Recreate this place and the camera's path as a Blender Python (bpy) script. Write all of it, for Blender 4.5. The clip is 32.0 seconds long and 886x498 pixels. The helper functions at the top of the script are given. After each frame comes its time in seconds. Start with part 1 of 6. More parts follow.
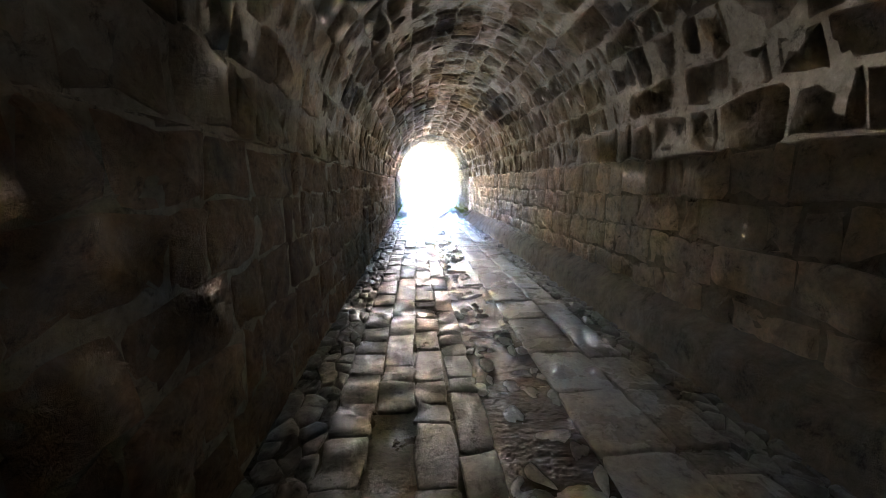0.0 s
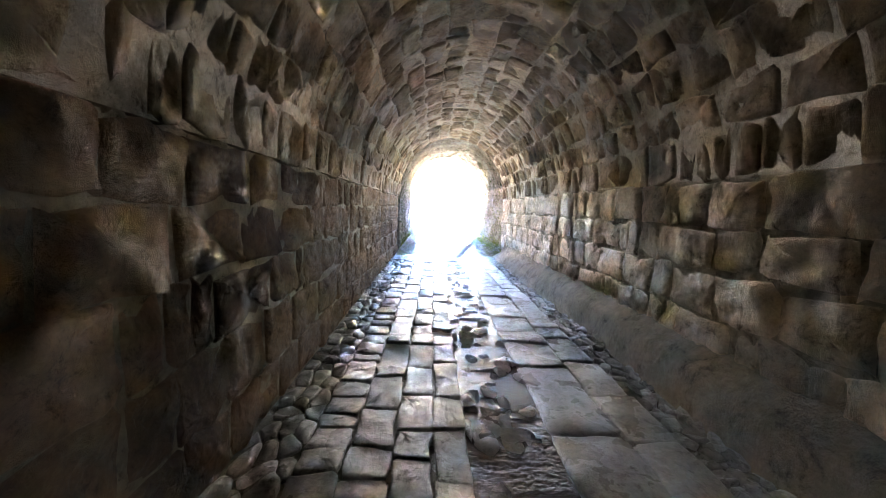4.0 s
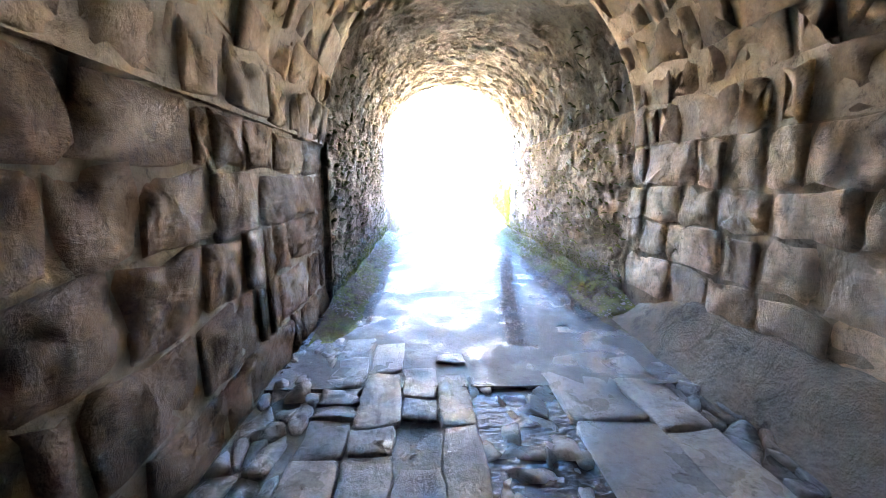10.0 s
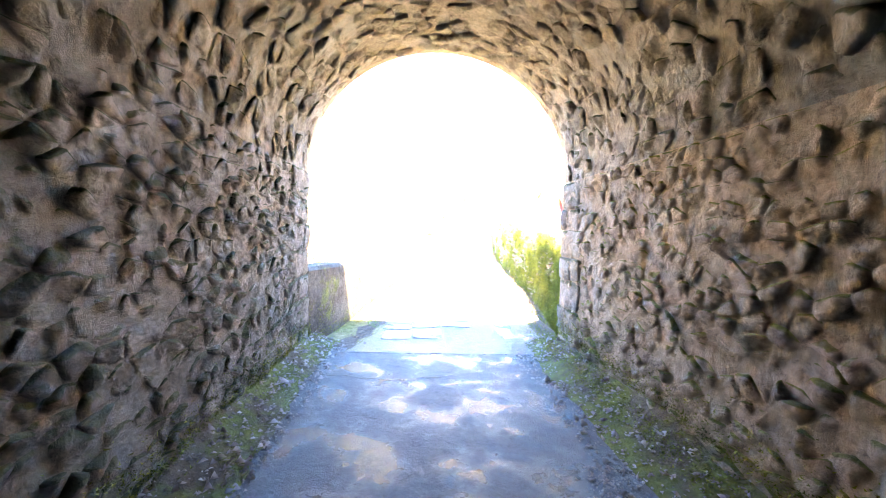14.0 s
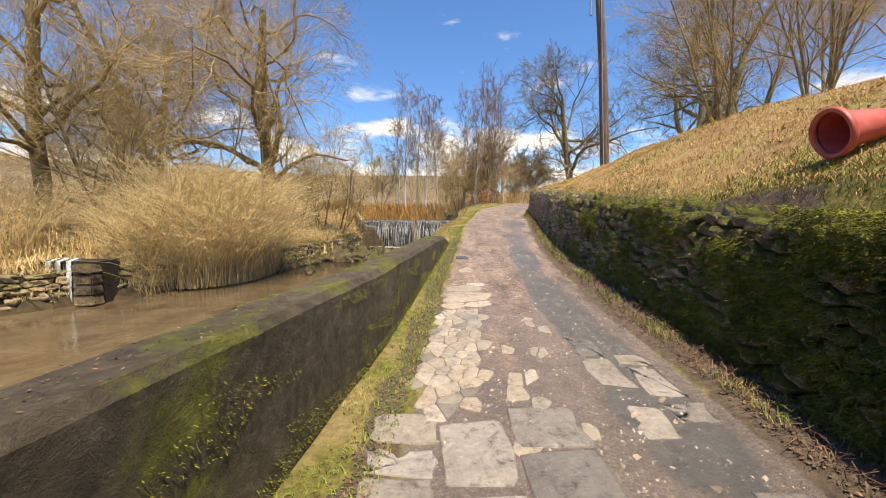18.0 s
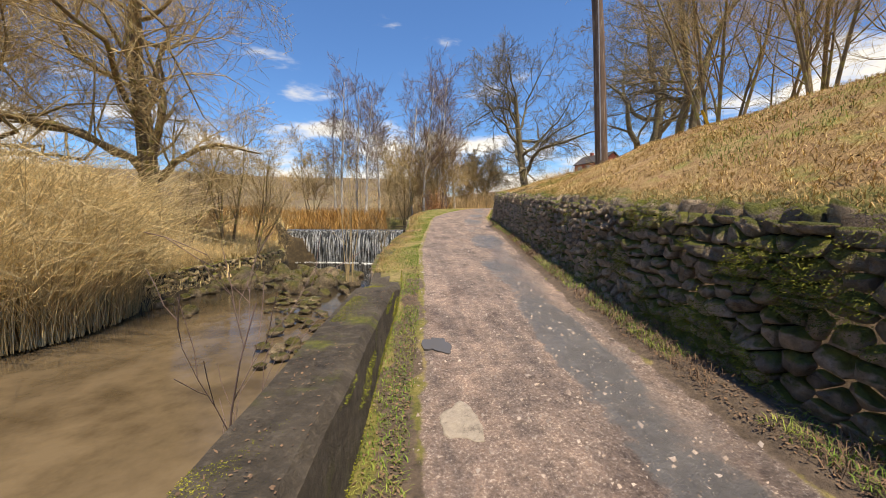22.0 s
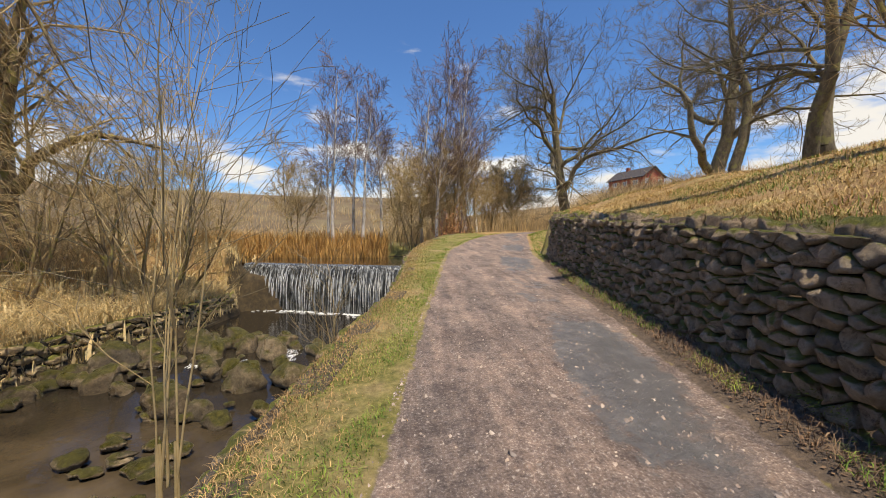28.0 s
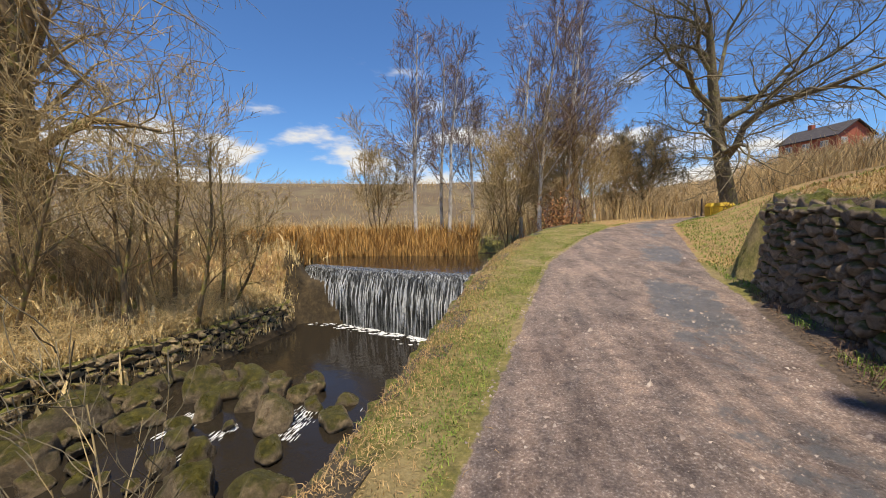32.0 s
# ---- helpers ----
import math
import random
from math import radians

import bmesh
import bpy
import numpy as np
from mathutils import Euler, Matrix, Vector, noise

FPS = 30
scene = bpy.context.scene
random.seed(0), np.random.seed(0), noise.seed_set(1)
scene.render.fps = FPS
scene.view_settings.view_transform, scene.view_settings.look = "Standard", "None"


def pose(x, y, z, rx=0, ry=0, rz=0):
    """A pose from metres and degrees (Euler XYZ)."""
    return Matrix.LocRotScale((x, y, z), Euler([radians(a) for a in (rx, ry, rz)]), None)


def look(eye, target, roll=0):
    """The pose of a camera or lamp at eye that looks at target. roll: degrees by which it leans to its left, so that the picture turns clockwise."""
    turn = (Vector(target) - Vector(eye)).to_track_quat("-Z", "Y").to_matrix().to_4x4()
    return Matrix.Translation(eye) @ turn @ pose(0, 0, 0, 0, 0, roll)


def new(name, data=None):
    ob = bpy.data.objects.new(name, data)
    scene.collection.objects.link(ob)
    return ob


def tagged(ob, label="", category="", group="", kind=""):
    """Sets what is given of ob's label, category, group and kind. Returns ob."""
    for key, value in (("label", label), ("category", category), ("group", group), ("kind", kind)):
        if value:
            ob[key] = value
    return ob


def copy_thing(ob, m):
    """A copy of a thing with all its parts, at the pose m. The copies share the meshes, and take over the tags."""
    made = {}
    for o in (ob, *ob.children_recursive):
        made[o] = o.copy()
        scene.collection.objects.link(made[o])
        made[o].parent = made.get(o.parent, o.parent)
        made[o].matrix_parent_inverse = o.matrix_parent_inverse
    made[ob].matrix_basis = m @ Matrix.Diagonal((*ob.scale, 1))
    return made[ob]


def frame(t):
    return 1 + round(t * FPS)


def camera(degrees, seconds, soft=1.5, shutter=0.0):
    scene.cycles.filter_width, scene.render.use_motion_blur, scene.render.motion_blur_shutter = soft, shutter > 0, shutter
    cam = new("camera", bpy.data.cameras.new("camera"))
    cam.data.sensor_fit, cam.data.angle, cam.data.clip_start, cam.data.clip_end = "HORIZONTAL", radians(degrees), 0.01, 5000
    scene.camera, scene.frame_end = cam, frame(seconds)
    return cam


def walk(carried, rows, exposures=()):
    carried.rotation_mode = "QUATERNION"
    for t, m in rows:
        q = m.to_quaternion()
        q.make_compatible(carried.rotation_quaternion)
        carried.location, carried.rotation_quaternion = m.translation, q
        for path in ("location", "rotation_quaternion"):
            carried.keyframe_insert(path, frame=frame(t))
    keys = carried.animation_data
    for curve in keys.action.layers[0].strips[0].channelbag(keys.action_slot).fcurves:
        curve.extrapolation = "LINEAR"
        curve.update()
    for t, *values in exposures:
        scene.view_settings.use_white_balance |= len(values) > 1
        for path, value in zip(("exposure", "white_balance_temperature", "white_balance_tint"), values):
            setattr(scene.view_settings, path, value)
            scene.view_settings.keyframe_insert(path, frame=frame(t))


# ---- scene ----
cam = camera(98.5, 32.0, 1.0)
PATH = [
    (0.0, (0.000, -0.000, 1.538), (0.334, 4.915, 0.684), -0.37),
    (0.5, (0.004, 0.599, 1.491), (0.424, 5.490, 0.542), -0.78),
    (1.0, (0.033, 1.208, 1.459), (0.528, 6.111, 0.614), -0.78),
    (1.5, (0.055, 1.832, 1.458), (0.487, 6.765, 0.766), 0.23),
    (2.0, (0.115, 2.456, 1.474), (0.522, 7.408, 0.909), 1.34),
    (2.5, (0.133, 3.092, 1.453), (0.440, 8.053, 0.913), 1.95),
    (3.0, (0.138, 3.791, 1.463), (0.392, 8.759, 0.955), 2.11),
    (3.5, (0.179, 4.497, 1.479), (0.320, 9.466, 0.948), 1.99),
    (5.5, (0.056, 7.080, 1.487), (0.229, 12.043, 0.906), 1.97),
    (6.0, (0.027, 7.757, 1.438), (0.204, 12.714, 0.803), 2.06),
    (6.5, (-0.019, 8.450, 1.448), (0.301, 13.401, 0.825), 1.97),
    (7.0, (-0.025, 9.144, 1.449), (0.231, 14.087, 0.736), 1.34),
    (7.5, (-0.039, 9.823, 1.437), (0.159, 14.753, 0.623), 0.92),
    (8.0, (-0.027, 10.506, 1.455), (0.237, 15.432, 0.638), 0.64),
    (8.5, (-0.006, 11.202, 1.454), (0.142, 16.108, 0.502), 0.09),
    (9.0, (0.014, 11.923, 1.448), (0.276, 16.813, 0.441), 0.27),
    (9.5, (0.097, 12.607, 1.449), (0.388, 17.497, 0.450), 0.70),
    (10.0, (0.113, 13.286, 1.408), (0.361, 18.205, 0.547), 0.52),
    (10.5, (0.172, 13.971, 1.398), (0.503, 18.902, 0.641), 0.81),
    (11.0, (0.196, 14.616, 1.434), (0.556, 19.562, 0.792), 1.07),
    (11.5, (0.183, 15.229, 1.474), (0.635, 20.177, 0.914), 1.23),
    (12.0, (0.201, 15.818, 1.487), (0.614, 20.780, 1.036), 1.18),
    (12.5, (0.248, 16.436, 1.482), (0.628, 21.410, 1.130), 1.24),
    (13.0, (0.347, 17.070, 1.494), (0.734, 22.046, 1.200), 1.36),
    (13.5, (0.452, 17.723, 1.516), (0.783, 22.707, 1.297), 1.70),
    (14.0, (0.518, 18.395, 1.525), (0.833, 23.380, 1.295), 1.97),
    (14.5, (0.563, 19.041, 1.508), (0.826, 24.028, 1.257), 2.22),
    (16.5, (0.665, 21.638, 1.489), (0.834, 26.614, 1.030), 0.39),
    (17.0, (0.584, 22.279, 1.505), (0.745, 27.254, 1.036), 0.29),
    (17.5, (0.473, 22.915, 1.490), (0.591, 27.893, 1.030), 0.15),
    (18.0, (0.442, 23.520, 1.531), (0.524, 28.498, 1.072), -0.14),
    (18.5, (0.463, 24.137, 1.562), (0.568, 29.118, 1.134), -0.25),
    (19.0, (0.473, 24.732, 1.559), (0.649, 29.710, 1.125), -0.02),
    (19.5, (0.505, 25.330, 1.608), (0.816, 30.303, 1.188), 0.27),
    (20.0, (0.507, 25.940, 1.672), (0.916, 30.904, 1.240), 0.32),
    (20.5, (0.488, 26.554, 1.723), (0.956, 31.511, 1.269), 0.13),
    (21.0, (0.487, 27.159, 1.740), (1.041, 32.107, 1.282), -0.11),
    (21.5, (0.464, 27.765, 1.766), (1.119, 32.702, 1.325), -0.41),
    (22.0, (0.488, 28.363, 1.816), (1.294, 33.279, 1.398), -0.28),
    (22.5, (0.586, 28.977, 1.884), (1.538, 33.870, 1.502), 0.26),
    (23.0, (0.686, 29.605, 1.916), (1.757, 34.477, 1.581), 0.74),
    (23.5, (0.828, 30.216, 1.956), (1.971, 35.072, 1.617), 1.15),
    (24.0, (0.930, 30.858, 2.038), (2.050, 35.718, 1.678), 1.46),
    (24.5, (0.963, 31.571, 2.094), (2.016, 36.447, 1.744), 1.61),
    (25.0, (1.013, 32.272, 2.094), (1.983, 37.165, 1.747), 1.64),
    (25.5, (1.038, 32.980, 2.123), (1.950, 37.884, 1.781), 1.73),
    (27.5, (1.534, 35.537, 2.246), (2.234, 40.483, 2.046), -0.08),
    (28.0, (1.672, 36.193, 2.323), (2.259, 41.156, 2.156), -0.07),
    (28.5, (1.813, 36.851, 2.387), (2.283, 41.827, 2.247), -0.10),
    (29.0, (1.959, 37.491, 2.441), (2.305, 42.478, 2.340), -0.23),
    (29.5, (2.089, 38.110, 2.491), (2.310, 43.103, 2.360), -0.39),
    (30.0, (2.212, 38.719, 2.562), (2.291, 43.715, 2.390), -0.71),
    (30.5, (2.338, 39.315, 2.614), (2.242, 44.310, 2.398), -1.01),
    (31.0, (2.426, 39.912, 2.638), (2.092, 44.893, 2.366), -1.38),
    (31.5, (2.510, 40.506, 2.691), (1.909, 45.459, 2.371), -1.44),
    (32.0, (2.621, 41.094, 2.756), (1.780, 46.010, 2.395), -1.22),
]
walk(cam, [(t, look(eye, target, roll)) for t, eye, target, roll in PATH],
     [(0, 7.95, 7000, 10), (3, 7.95, 7000, 10), (6, 7.95, 7100, 10), (9, 7.6, 7500, 10), (12, 6.95, 7900, 10), (13.5, 6.3, 8300, 10), (14.5, 5.5, 8600, 10), (16, 2.4, 8500, 10), (17, 1.25, 8200, 10), (18, 0.75, 8000, 10), (19, 0.5, 7900, 10), (23, 0.5, 7900, 10), (26, 0.4, 7800, 10), (32, 0.25, 7400, 10)])

# ---- world, sun, exposure ----
SUN_EL, SUN_AZ = radians(69), radians(156)   # height; turn from +y towards +x
sun_dir = Vector((math.sin(SUN_AZ) * math.cos(SUN_EL), math.cos(SUN_AZ) * math.cos(SUN_EL), math.sin(SUN_EL)))
world = bpy.data.worlds.new("sky")
scene.world = world
world.use_nodes = True
wn, wl = world.node_tree.nodes, world.node_tree.links
wn.clear()
w_out, w_bg, w_sky = wn.new("ShaderNodeOutputWorld"), wn.new("ShaderNodeBackground"), wn.new("ShaderNodeTexSky")
w_sky.sky_type, w_sky.sun_disc = "NISHITA", False
w_sky.sun_elevation, w_sky.sun_rotation = SUN_EL, SUN_AZ
w_sky.air_density, w_sky.dust_density, w_sky.ozone_density = 1.0, 0.15, 5.0
# broken cloud low over the hills
w_co, w_map, w_noise = wn.new("ShaderNodeTexCoord"), wn.new("ShaderNodeMapping"), wn.new("ShaderNodeTexNoise")
w_map.inputs["Scale"].default_value = (1.6, 1.6, 5.0)
w_noise.inputs["Scale"].default_value, w_noise.inputs["Detail"].default_value, w_noise.inputs["Roughness"].default_value = 2.6, 8, 0.55
w_sep, w_low, w_sum, w_edge, w_mix = wn.new("ShaderNodeSeparateXYZ"), wn.new("ShaderNodeMapRange"), wn.new("ShaderNodeMath"), wn.new("ShaderNodeMapRange"), wn.new("ShaderNodeMix")
w_low.inputs["From Min"].default_value, w_low.inputs["From Max"].default_value = 0.08, 0.5
w_low.inputs["To Min"].default_value, w_low.inputs["To Max"].default_value = 0.13, -0.2
w_edge.inputs["From Min"].default_value, w_edge.inputs["From Max"].default_value = 0.5, 0.66
w_edge.interpolation_type = "SMOOTHSTEP"
w_mix.data_type = "RGBA"
w_mix.inputs["B"].default_value = (5.6, 5.8, 6.1, 1)
wl.new(w_co.outputs["Generated"], w_map.inputs[0])
wl.new(w_map.outputs[0], w_noise.inputs["Vector"])
wl.new(w_co.outputs["Generated"], w_sep.inputs[0])
wl.new(w_sep.outputs["Z"], w_low.inputs["Value"])
wl.new(w_noise.outputs["Fac"], w_sum.inputs[0])
wl.new(w_low.outputs[0], w_sum.inputs[1])
wl.new(w_sum.outputs[0], w_edge.inputs["Value"])
wl.new(w_edge.outputs[0], w_mix.inputs["Factor"])
w_deep = wn.new("ShaderNodeMix")
w_deep.data_type, w_deep.blend_type = "RGBA", "MULTIPLY"
w_deep.inputs["Factor"].default_value, w_deep.inputs["B"].default_value = 1.0, (0.5, 0.79, 1.12, 1)
wl.new(w_sky.outputs[0], w_deep.inputs["A"])
wl.new(w_deep.outputs["Result"], w_mix.inputs["A"])
w_bg.inputs["Strength"].default_value = 0.125
wl.new(w_mix.outputs["Result"], w_bg.inputs[0])
wl.new(w_bg.outputs[0], w_out.inputs[0])
sun = new("sun", bpy.data.lights.new("sun", "SUN"))
sun.data.energy, sun.data.angle, sun.data.color = 4.6, radians(0.9), (1.0, 0.92, 0.8)
sun.matrix_world = look(sun_dir * 60, (0, 0, 0))

# ---- materials ----
RAND = {"object": ("ShaderNodeObjectInfo", "Random"), "island": ("ShaderNodeNewGeometry", "Random Per Island")}


def material(name):
    m = bpy.data.materials.new(name)
    m.use_nodes = True
    nt = m.node_tree
    return m, nt, nt.nodes["Principled BSDF"]


def noise_node(nt, scale, detail=4.0, rough=0.6, stretch=(1, 1, 1), dist=0.0):
    geo = nt.nodes.new("ShaderNodeNewGeometry")
    mp = nt.nodes.new("ShaderNodeMapping")
    mp.inputs["Scale"].default_value = stretch
    n = nt.nodes.new("ShaderNodeTexNoise")
    n.inputs["Scale"].default_value, n.inputs["Detail"].default_value = scale, detail
    n.inputs["Roughness"].default_value, n.inputs["Distortion"].default_value = rough, dist
    nt.links.new(geo.outputs["Position"], mp.inputs["Vector"])
    nt.links.new(mp.outputs["Vector"], n.inputs["Vector"])
    return n.outputs["Fac"]


def ramp(nt, fac, stops):
    r = nt.nodes.new("ShaderNodeValToRGB")
    while len(r.color_ramp.elements) < len(stops):
        r.color_ramp.elements.new(0.5)
    for e, (p, c) in zip(r.color_ramp.elements, stops):
        e.position, e.color = p, (*c, 1) if len(c) == 3 else c
    nt.links.new(fac, r.inputs["Fac"])
    return r.outputs["Color"]


def math_node(nt, op, a, b, clamp=False):
    n = nt.nodes.new("ShaderNodeMath")
    n.operation, n.use_clamp = op, clamp
    for i, v in enumerate((a, b)):
        if isinstance(v, (int, float)):
            n.inputs[i].default_value = v
        else:
            nt.links.new(v, n.inputs[i])
    return n.outputs[0]


def mix(nt, fac, a, b, mode="MIX"):
    n = nt.nodes.new("ShaderNodeMix")
    n.data_type, n.blend_type = "RGBA", mode
    for sock, v in ((n.inputs["Factor"], fac), (n.inputs["A"], a), (n.inputs["B"], b)):
        if isinstance(v, (int, float)):
            sock.default_value = v
        elif isinstance(v, tuple):
            sock.default_value = (*v, 1)
        else:
            nt.links.new(v, sock)
    return n.outputs["Result"]


def step(nt, v, lo, hi):
    n = nt.nodes.new("ShaderNodeMapRange")
    n.inputs["From Min"].default_value, n.inputs["From Max"].default_value = lo, hi
    n.interpolation_type = "SMOOTHSTEP"
    nt.links.new(v, n.inputs["Value"])
    return n.outputs["Result"]


def attribute(nt, name):
    n = nt.nodes.new("ShaderNodeAttribute")
    n.attribute_name = name
    return n.outputs["Fac"]


def bump(nt, bsdf, heights, strength=0.5, distance=0.02):
    total = None
    for h, w in heights:
        v = math_node(nt, "MULTIPLY", h, w)
        total = v if total is None else math_node(nt, "ADD", total, v)
    b = nt.nodes.new("ShaderNodeBump")
    b.inputs["Strength"].default_value, b.inputs["Distance"].default_value = strength, distance
    nt.links.new(total, b.inputs["Height"])
    nt.links.new(b.outputs["Normal"], bsdf.inputs["Normal"])


def stone(name, dark, mid, light, rough=0.8, rand="island", moss=None, moss_amount=0.5, moss_up=0.5, stain=None, wet=0.0, grain=18, depth=0.02, hewn=0.0, damp=None, relief=1.0, own=1.0):
    """Weathered stone: two scales of tone, tone of its own for each stone, stains, and moss that grows on what faces up."""
    m, nt, bsdf = material(name)
    big, fine = noise_node(nt, 1.3, 5), noise_node(nt, grain, 6, 0.7)
    col = ramp(nt, big, [(0.3, dark), (0.5, mid), (0.72, light)])
    col = mix(nt, 0.55, col, ramp(nt, fine, [(0.3, dark), (0.52, mid), (0.75, light)]))
    pits = noise_node(nt, grain * 0.4, 8, 0.82, dist=0.4)
    col = mix(nt, 1.0, col, ramp(nt, pits, [(0.34, (0.28, 0.25, 0.23)), (0.46, (0.95, 0.94, 0.92)), (0.6, (1.12, 1.1, 1.06)), (0.7, (1.5, 1.46, 1.4))]), "MULTIPLY")
    kind, out = RAND[rand]
    rnd = nt.nodes.new(kind).outputs[out]
    col = mix(nt, own, col, ramp(nt, rnd, [(0.0, (0.62, 0.6, 0.6)), (0.35, (0.95, 0.92, 0.88)), (0.7, (1.1, 1.0, 0.9)), (1.0, (1.35, 1.3, 1.28))]), "MULTIPLY")
    if stain:
        s = step(nt, noise_node(nt, 0.9, 6, 0.7, (1, 1, 0.5), 0.6), 0.53, 0.68)
        col = mix(nt, math_node(nt, "MULTIPLY", s, 0.8), col, stain)
    if moss:
        geo = nt.nodes.new("ShaderNodeNewGeometry")
        sep = nt.nodes.new("ShaderNodeSeparateXYZ")
        nt.links.new(geo.outputs["Normal"], sep.inputs[0])
        up = math_node(nt, "MULTIPLY", sep.outputs["Z"], moss_up)
        spread = math_node(nt, "ADD", noise_node(nt, 1.7, 6, 0.7), up)
        if damp:
            sep_y = nt.nodes.new("ShaderNodeSeparateXYZ")
            nt.links.new(geo.outputs["Position"], sep_y.inputs[0])
            spread = math_node(nt, "ADD", spread, math_node(nt, "MULTIPLY", step(nt, sep_y.outputs["Y"], damp[0], damp[1]), damp[2]))
        grow = step(nt, spread, 0.78 - 0.4 * moss_amount, 0.95 - 0.4 * moss_amount)
        green = ramp(nt, noise_node(nt, 9, 5, 0.7), [(0.3, moss[0]), (0.55, moss[1]), (0.75, moss[2])])
        col = mix(nt, grow, col, green)
    nt.links.new(col, bsdf.inputs["Base Color"])
    if wet:
        w = step(nt, noise_node(nt, 2.2, 5, 0.6), 0.45, 0.62)
        r = math_node(nt, "SUBTRACT", rough, math_node(nt, "MULTIPLY", w, wet))
        nt.links.new(r, bsdf.inputs["Roughness"])
    else:
        bsdf.inputs["Roughness"].default_value = rough
    bump(nt, bsdf, [(pits, 1.3), (noise_node(nt, grain * 2, 5, 0.75), 0.4), (noise_node(nt, grain * 0.5, 8, 0.78), hewn)], relief, depth * 2.2)
    return m


def plain(name, stops, scale=8, rough=0.7, metal=0.0, bumpy=0.3, stretch=(1, 1, 1), rand=None, depth=0.01):
    m, nt, bsdf = material(name)
    col = ramp(nt, noise_node(nt, scale, 5, 0.65, stretch), stops)
    if rand:
        kind, out = RAND[rand]
        rnd = nt.nodes.new(kind).outputs[out]
        col = mix(nt, 1.0, col, ramp(nt, rnd, [(0.0, (0.6, 0.6, 0.6)), (0.5, (1, 1, 1)), (1.0, (1.4, 1.35, 1.25))]), "MULTIPLY")
    nt.links.new(col, bsdf.inputs["Base Color"])
    bsdf.inputs["Roughness"].default_value, bsdf.inputs["Metallic"].default_value = rough, metal
    if bumpy:
        bump(nt, bsdf, [(noise_node(nt, scale * 3, 5, 0.7, stretch), 1.0)], bumpy, depth)
    return m


MOSS = ((0.055, 0.065, 0.01), (0.15, 0.16, 0.02), (0.29, 0.275, 0.045))
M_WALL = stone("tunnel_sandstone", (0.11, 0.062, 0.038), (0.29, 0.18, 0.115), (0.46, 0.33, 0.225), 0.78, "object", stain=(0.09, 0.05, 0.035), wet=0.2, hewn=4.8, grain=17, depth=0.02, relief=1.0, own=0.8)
# paler copy for the east wall, its stronger light put into the colour
M_WALL_LIT = stone("tunnel_sandstone_lit", (0.28, 0.2, 0.14), (0.6, 0.46, 0.33), (0.76, 0.65, 0.5), 0.6, "object", stain=(0.2, 0.13, 0.09), wet=0.2, hewn=4.8, grain=17, depth=0.016, relief=0.9, own=0.7)
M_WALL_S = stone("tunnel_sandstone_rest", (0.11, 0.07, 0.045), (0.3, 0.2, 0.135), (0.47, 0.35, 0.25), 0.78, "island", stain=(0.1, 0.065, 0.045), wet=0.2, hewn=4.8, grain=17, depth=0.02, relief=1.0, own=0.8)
# the same lightened east-wall colour for the joined stones
M_WALL_LIT_S = stone("tunnel_sandstone_lit_rest", (0.28, 0.2, 0.14), (0.6, 0.46, 0.33), (0.76, 0.65, 0.5), 0.6, "island", stain=(0.2, 0.13, 0.09), wet=0.2, hewn=4.8, grain=17, depth=0.016, relief=0.9, own=0.7)
M_VAULT = stone("vault_stone", (0.13, 0.095, 0.065), (0.32, 0.245, 0.175), (0.5, 0.41, 0.31), 0.78, "island", stain=(0.24, 0.21, 0.175), wet=0.15, hewn=2.4, grain=14, relief=0.6)
M_RUBBLE = stone("rubble_stone", (0.1, 0.093, 0.078), (0.27, 0.245, 0.205), (0.48, 0.44, 0.37), 0.85, "object", moss=((0.025, 0.035, 0.012), (0.055, 0.07, 0.02), (0.12, 0.13, 0.035)), moss_amount=0.6, stain=(0.32, 0.33, 0.31), wet=0.2, hewn=3.0, grain=15, relief=1.0, own=0.4)
# tan rubble raised in tone to carry the east side's extra light
M_TAN_LIT = stone("tan_rubble_lit", (0.18, 0.135, 0.095), (0.42, 0.34, 0.25), (0.64, 0.54, 0.42), 0.8, "object", moss=MOSS, moss_amount=0.25, stain=(0.36, 0.35, 0.32), wet=0.22, hewn=3.0, grain=15, relief=1.0, own=0.45)
M_TAN_LIT_S = stone("tan_rubble_lit_rest", (0.18, 0.135, 0.095), (0.42, 0.34, 0.25), (0.64, 0.54, 0.42), 0.8, "island", moss=MOSS, moss_amount=0.25, stain=(0.36, 0.35, 0.32), wet=0.22, hewn=3.0, grain=15, relief=1.0, own=0.45)
M_RUBBLE_S = stone("rubble_stone_rest", (0.1, 0.093, 0.078), (0.27, 0.245, 0.205), (0.48, 0.44, 0.37), 0.85, "island", moss=((0.025, 0.035, 0.012), (0.055, 0.07, 0.02), (0.12, 0.13, 0.035)), moss_amount=0.6, stain=(0.32, 0.33, 0.31), wet=0.2, hewn=3.0, grain=15, relief=1.0, own=0.4)
M_MORTAR = stone("old_mortar", (0.2, 0.165, 0.125), (0.36, 0.305, 0.24), (0.52, 0.46, 0.38), 0.9)
M_SETT = stone("wet_sett", (0.13, 0.13, 0.135), (0.27, 0.27, 0.275), (0.42, 0.42, 0.42), 0.42, "object", wet=0.26, grain=22, depth=0.014)
M_SETT_S = stone("wet_sett_rest", (0.13, 0.13, 0.135), (0.27, 0.27, 0.275), (0.42, 0.42, 0.42), 0.42, "island", wet=0.26, grain=22, depth=0.014)
M_SILT = stone("wet_silt", (0.05, 0.048, 0.044), (0.12, 0.115, 0.105), (0.2, 0.19, 0.17), 0.5, wet=0.35, grain=30, depth=0.01)
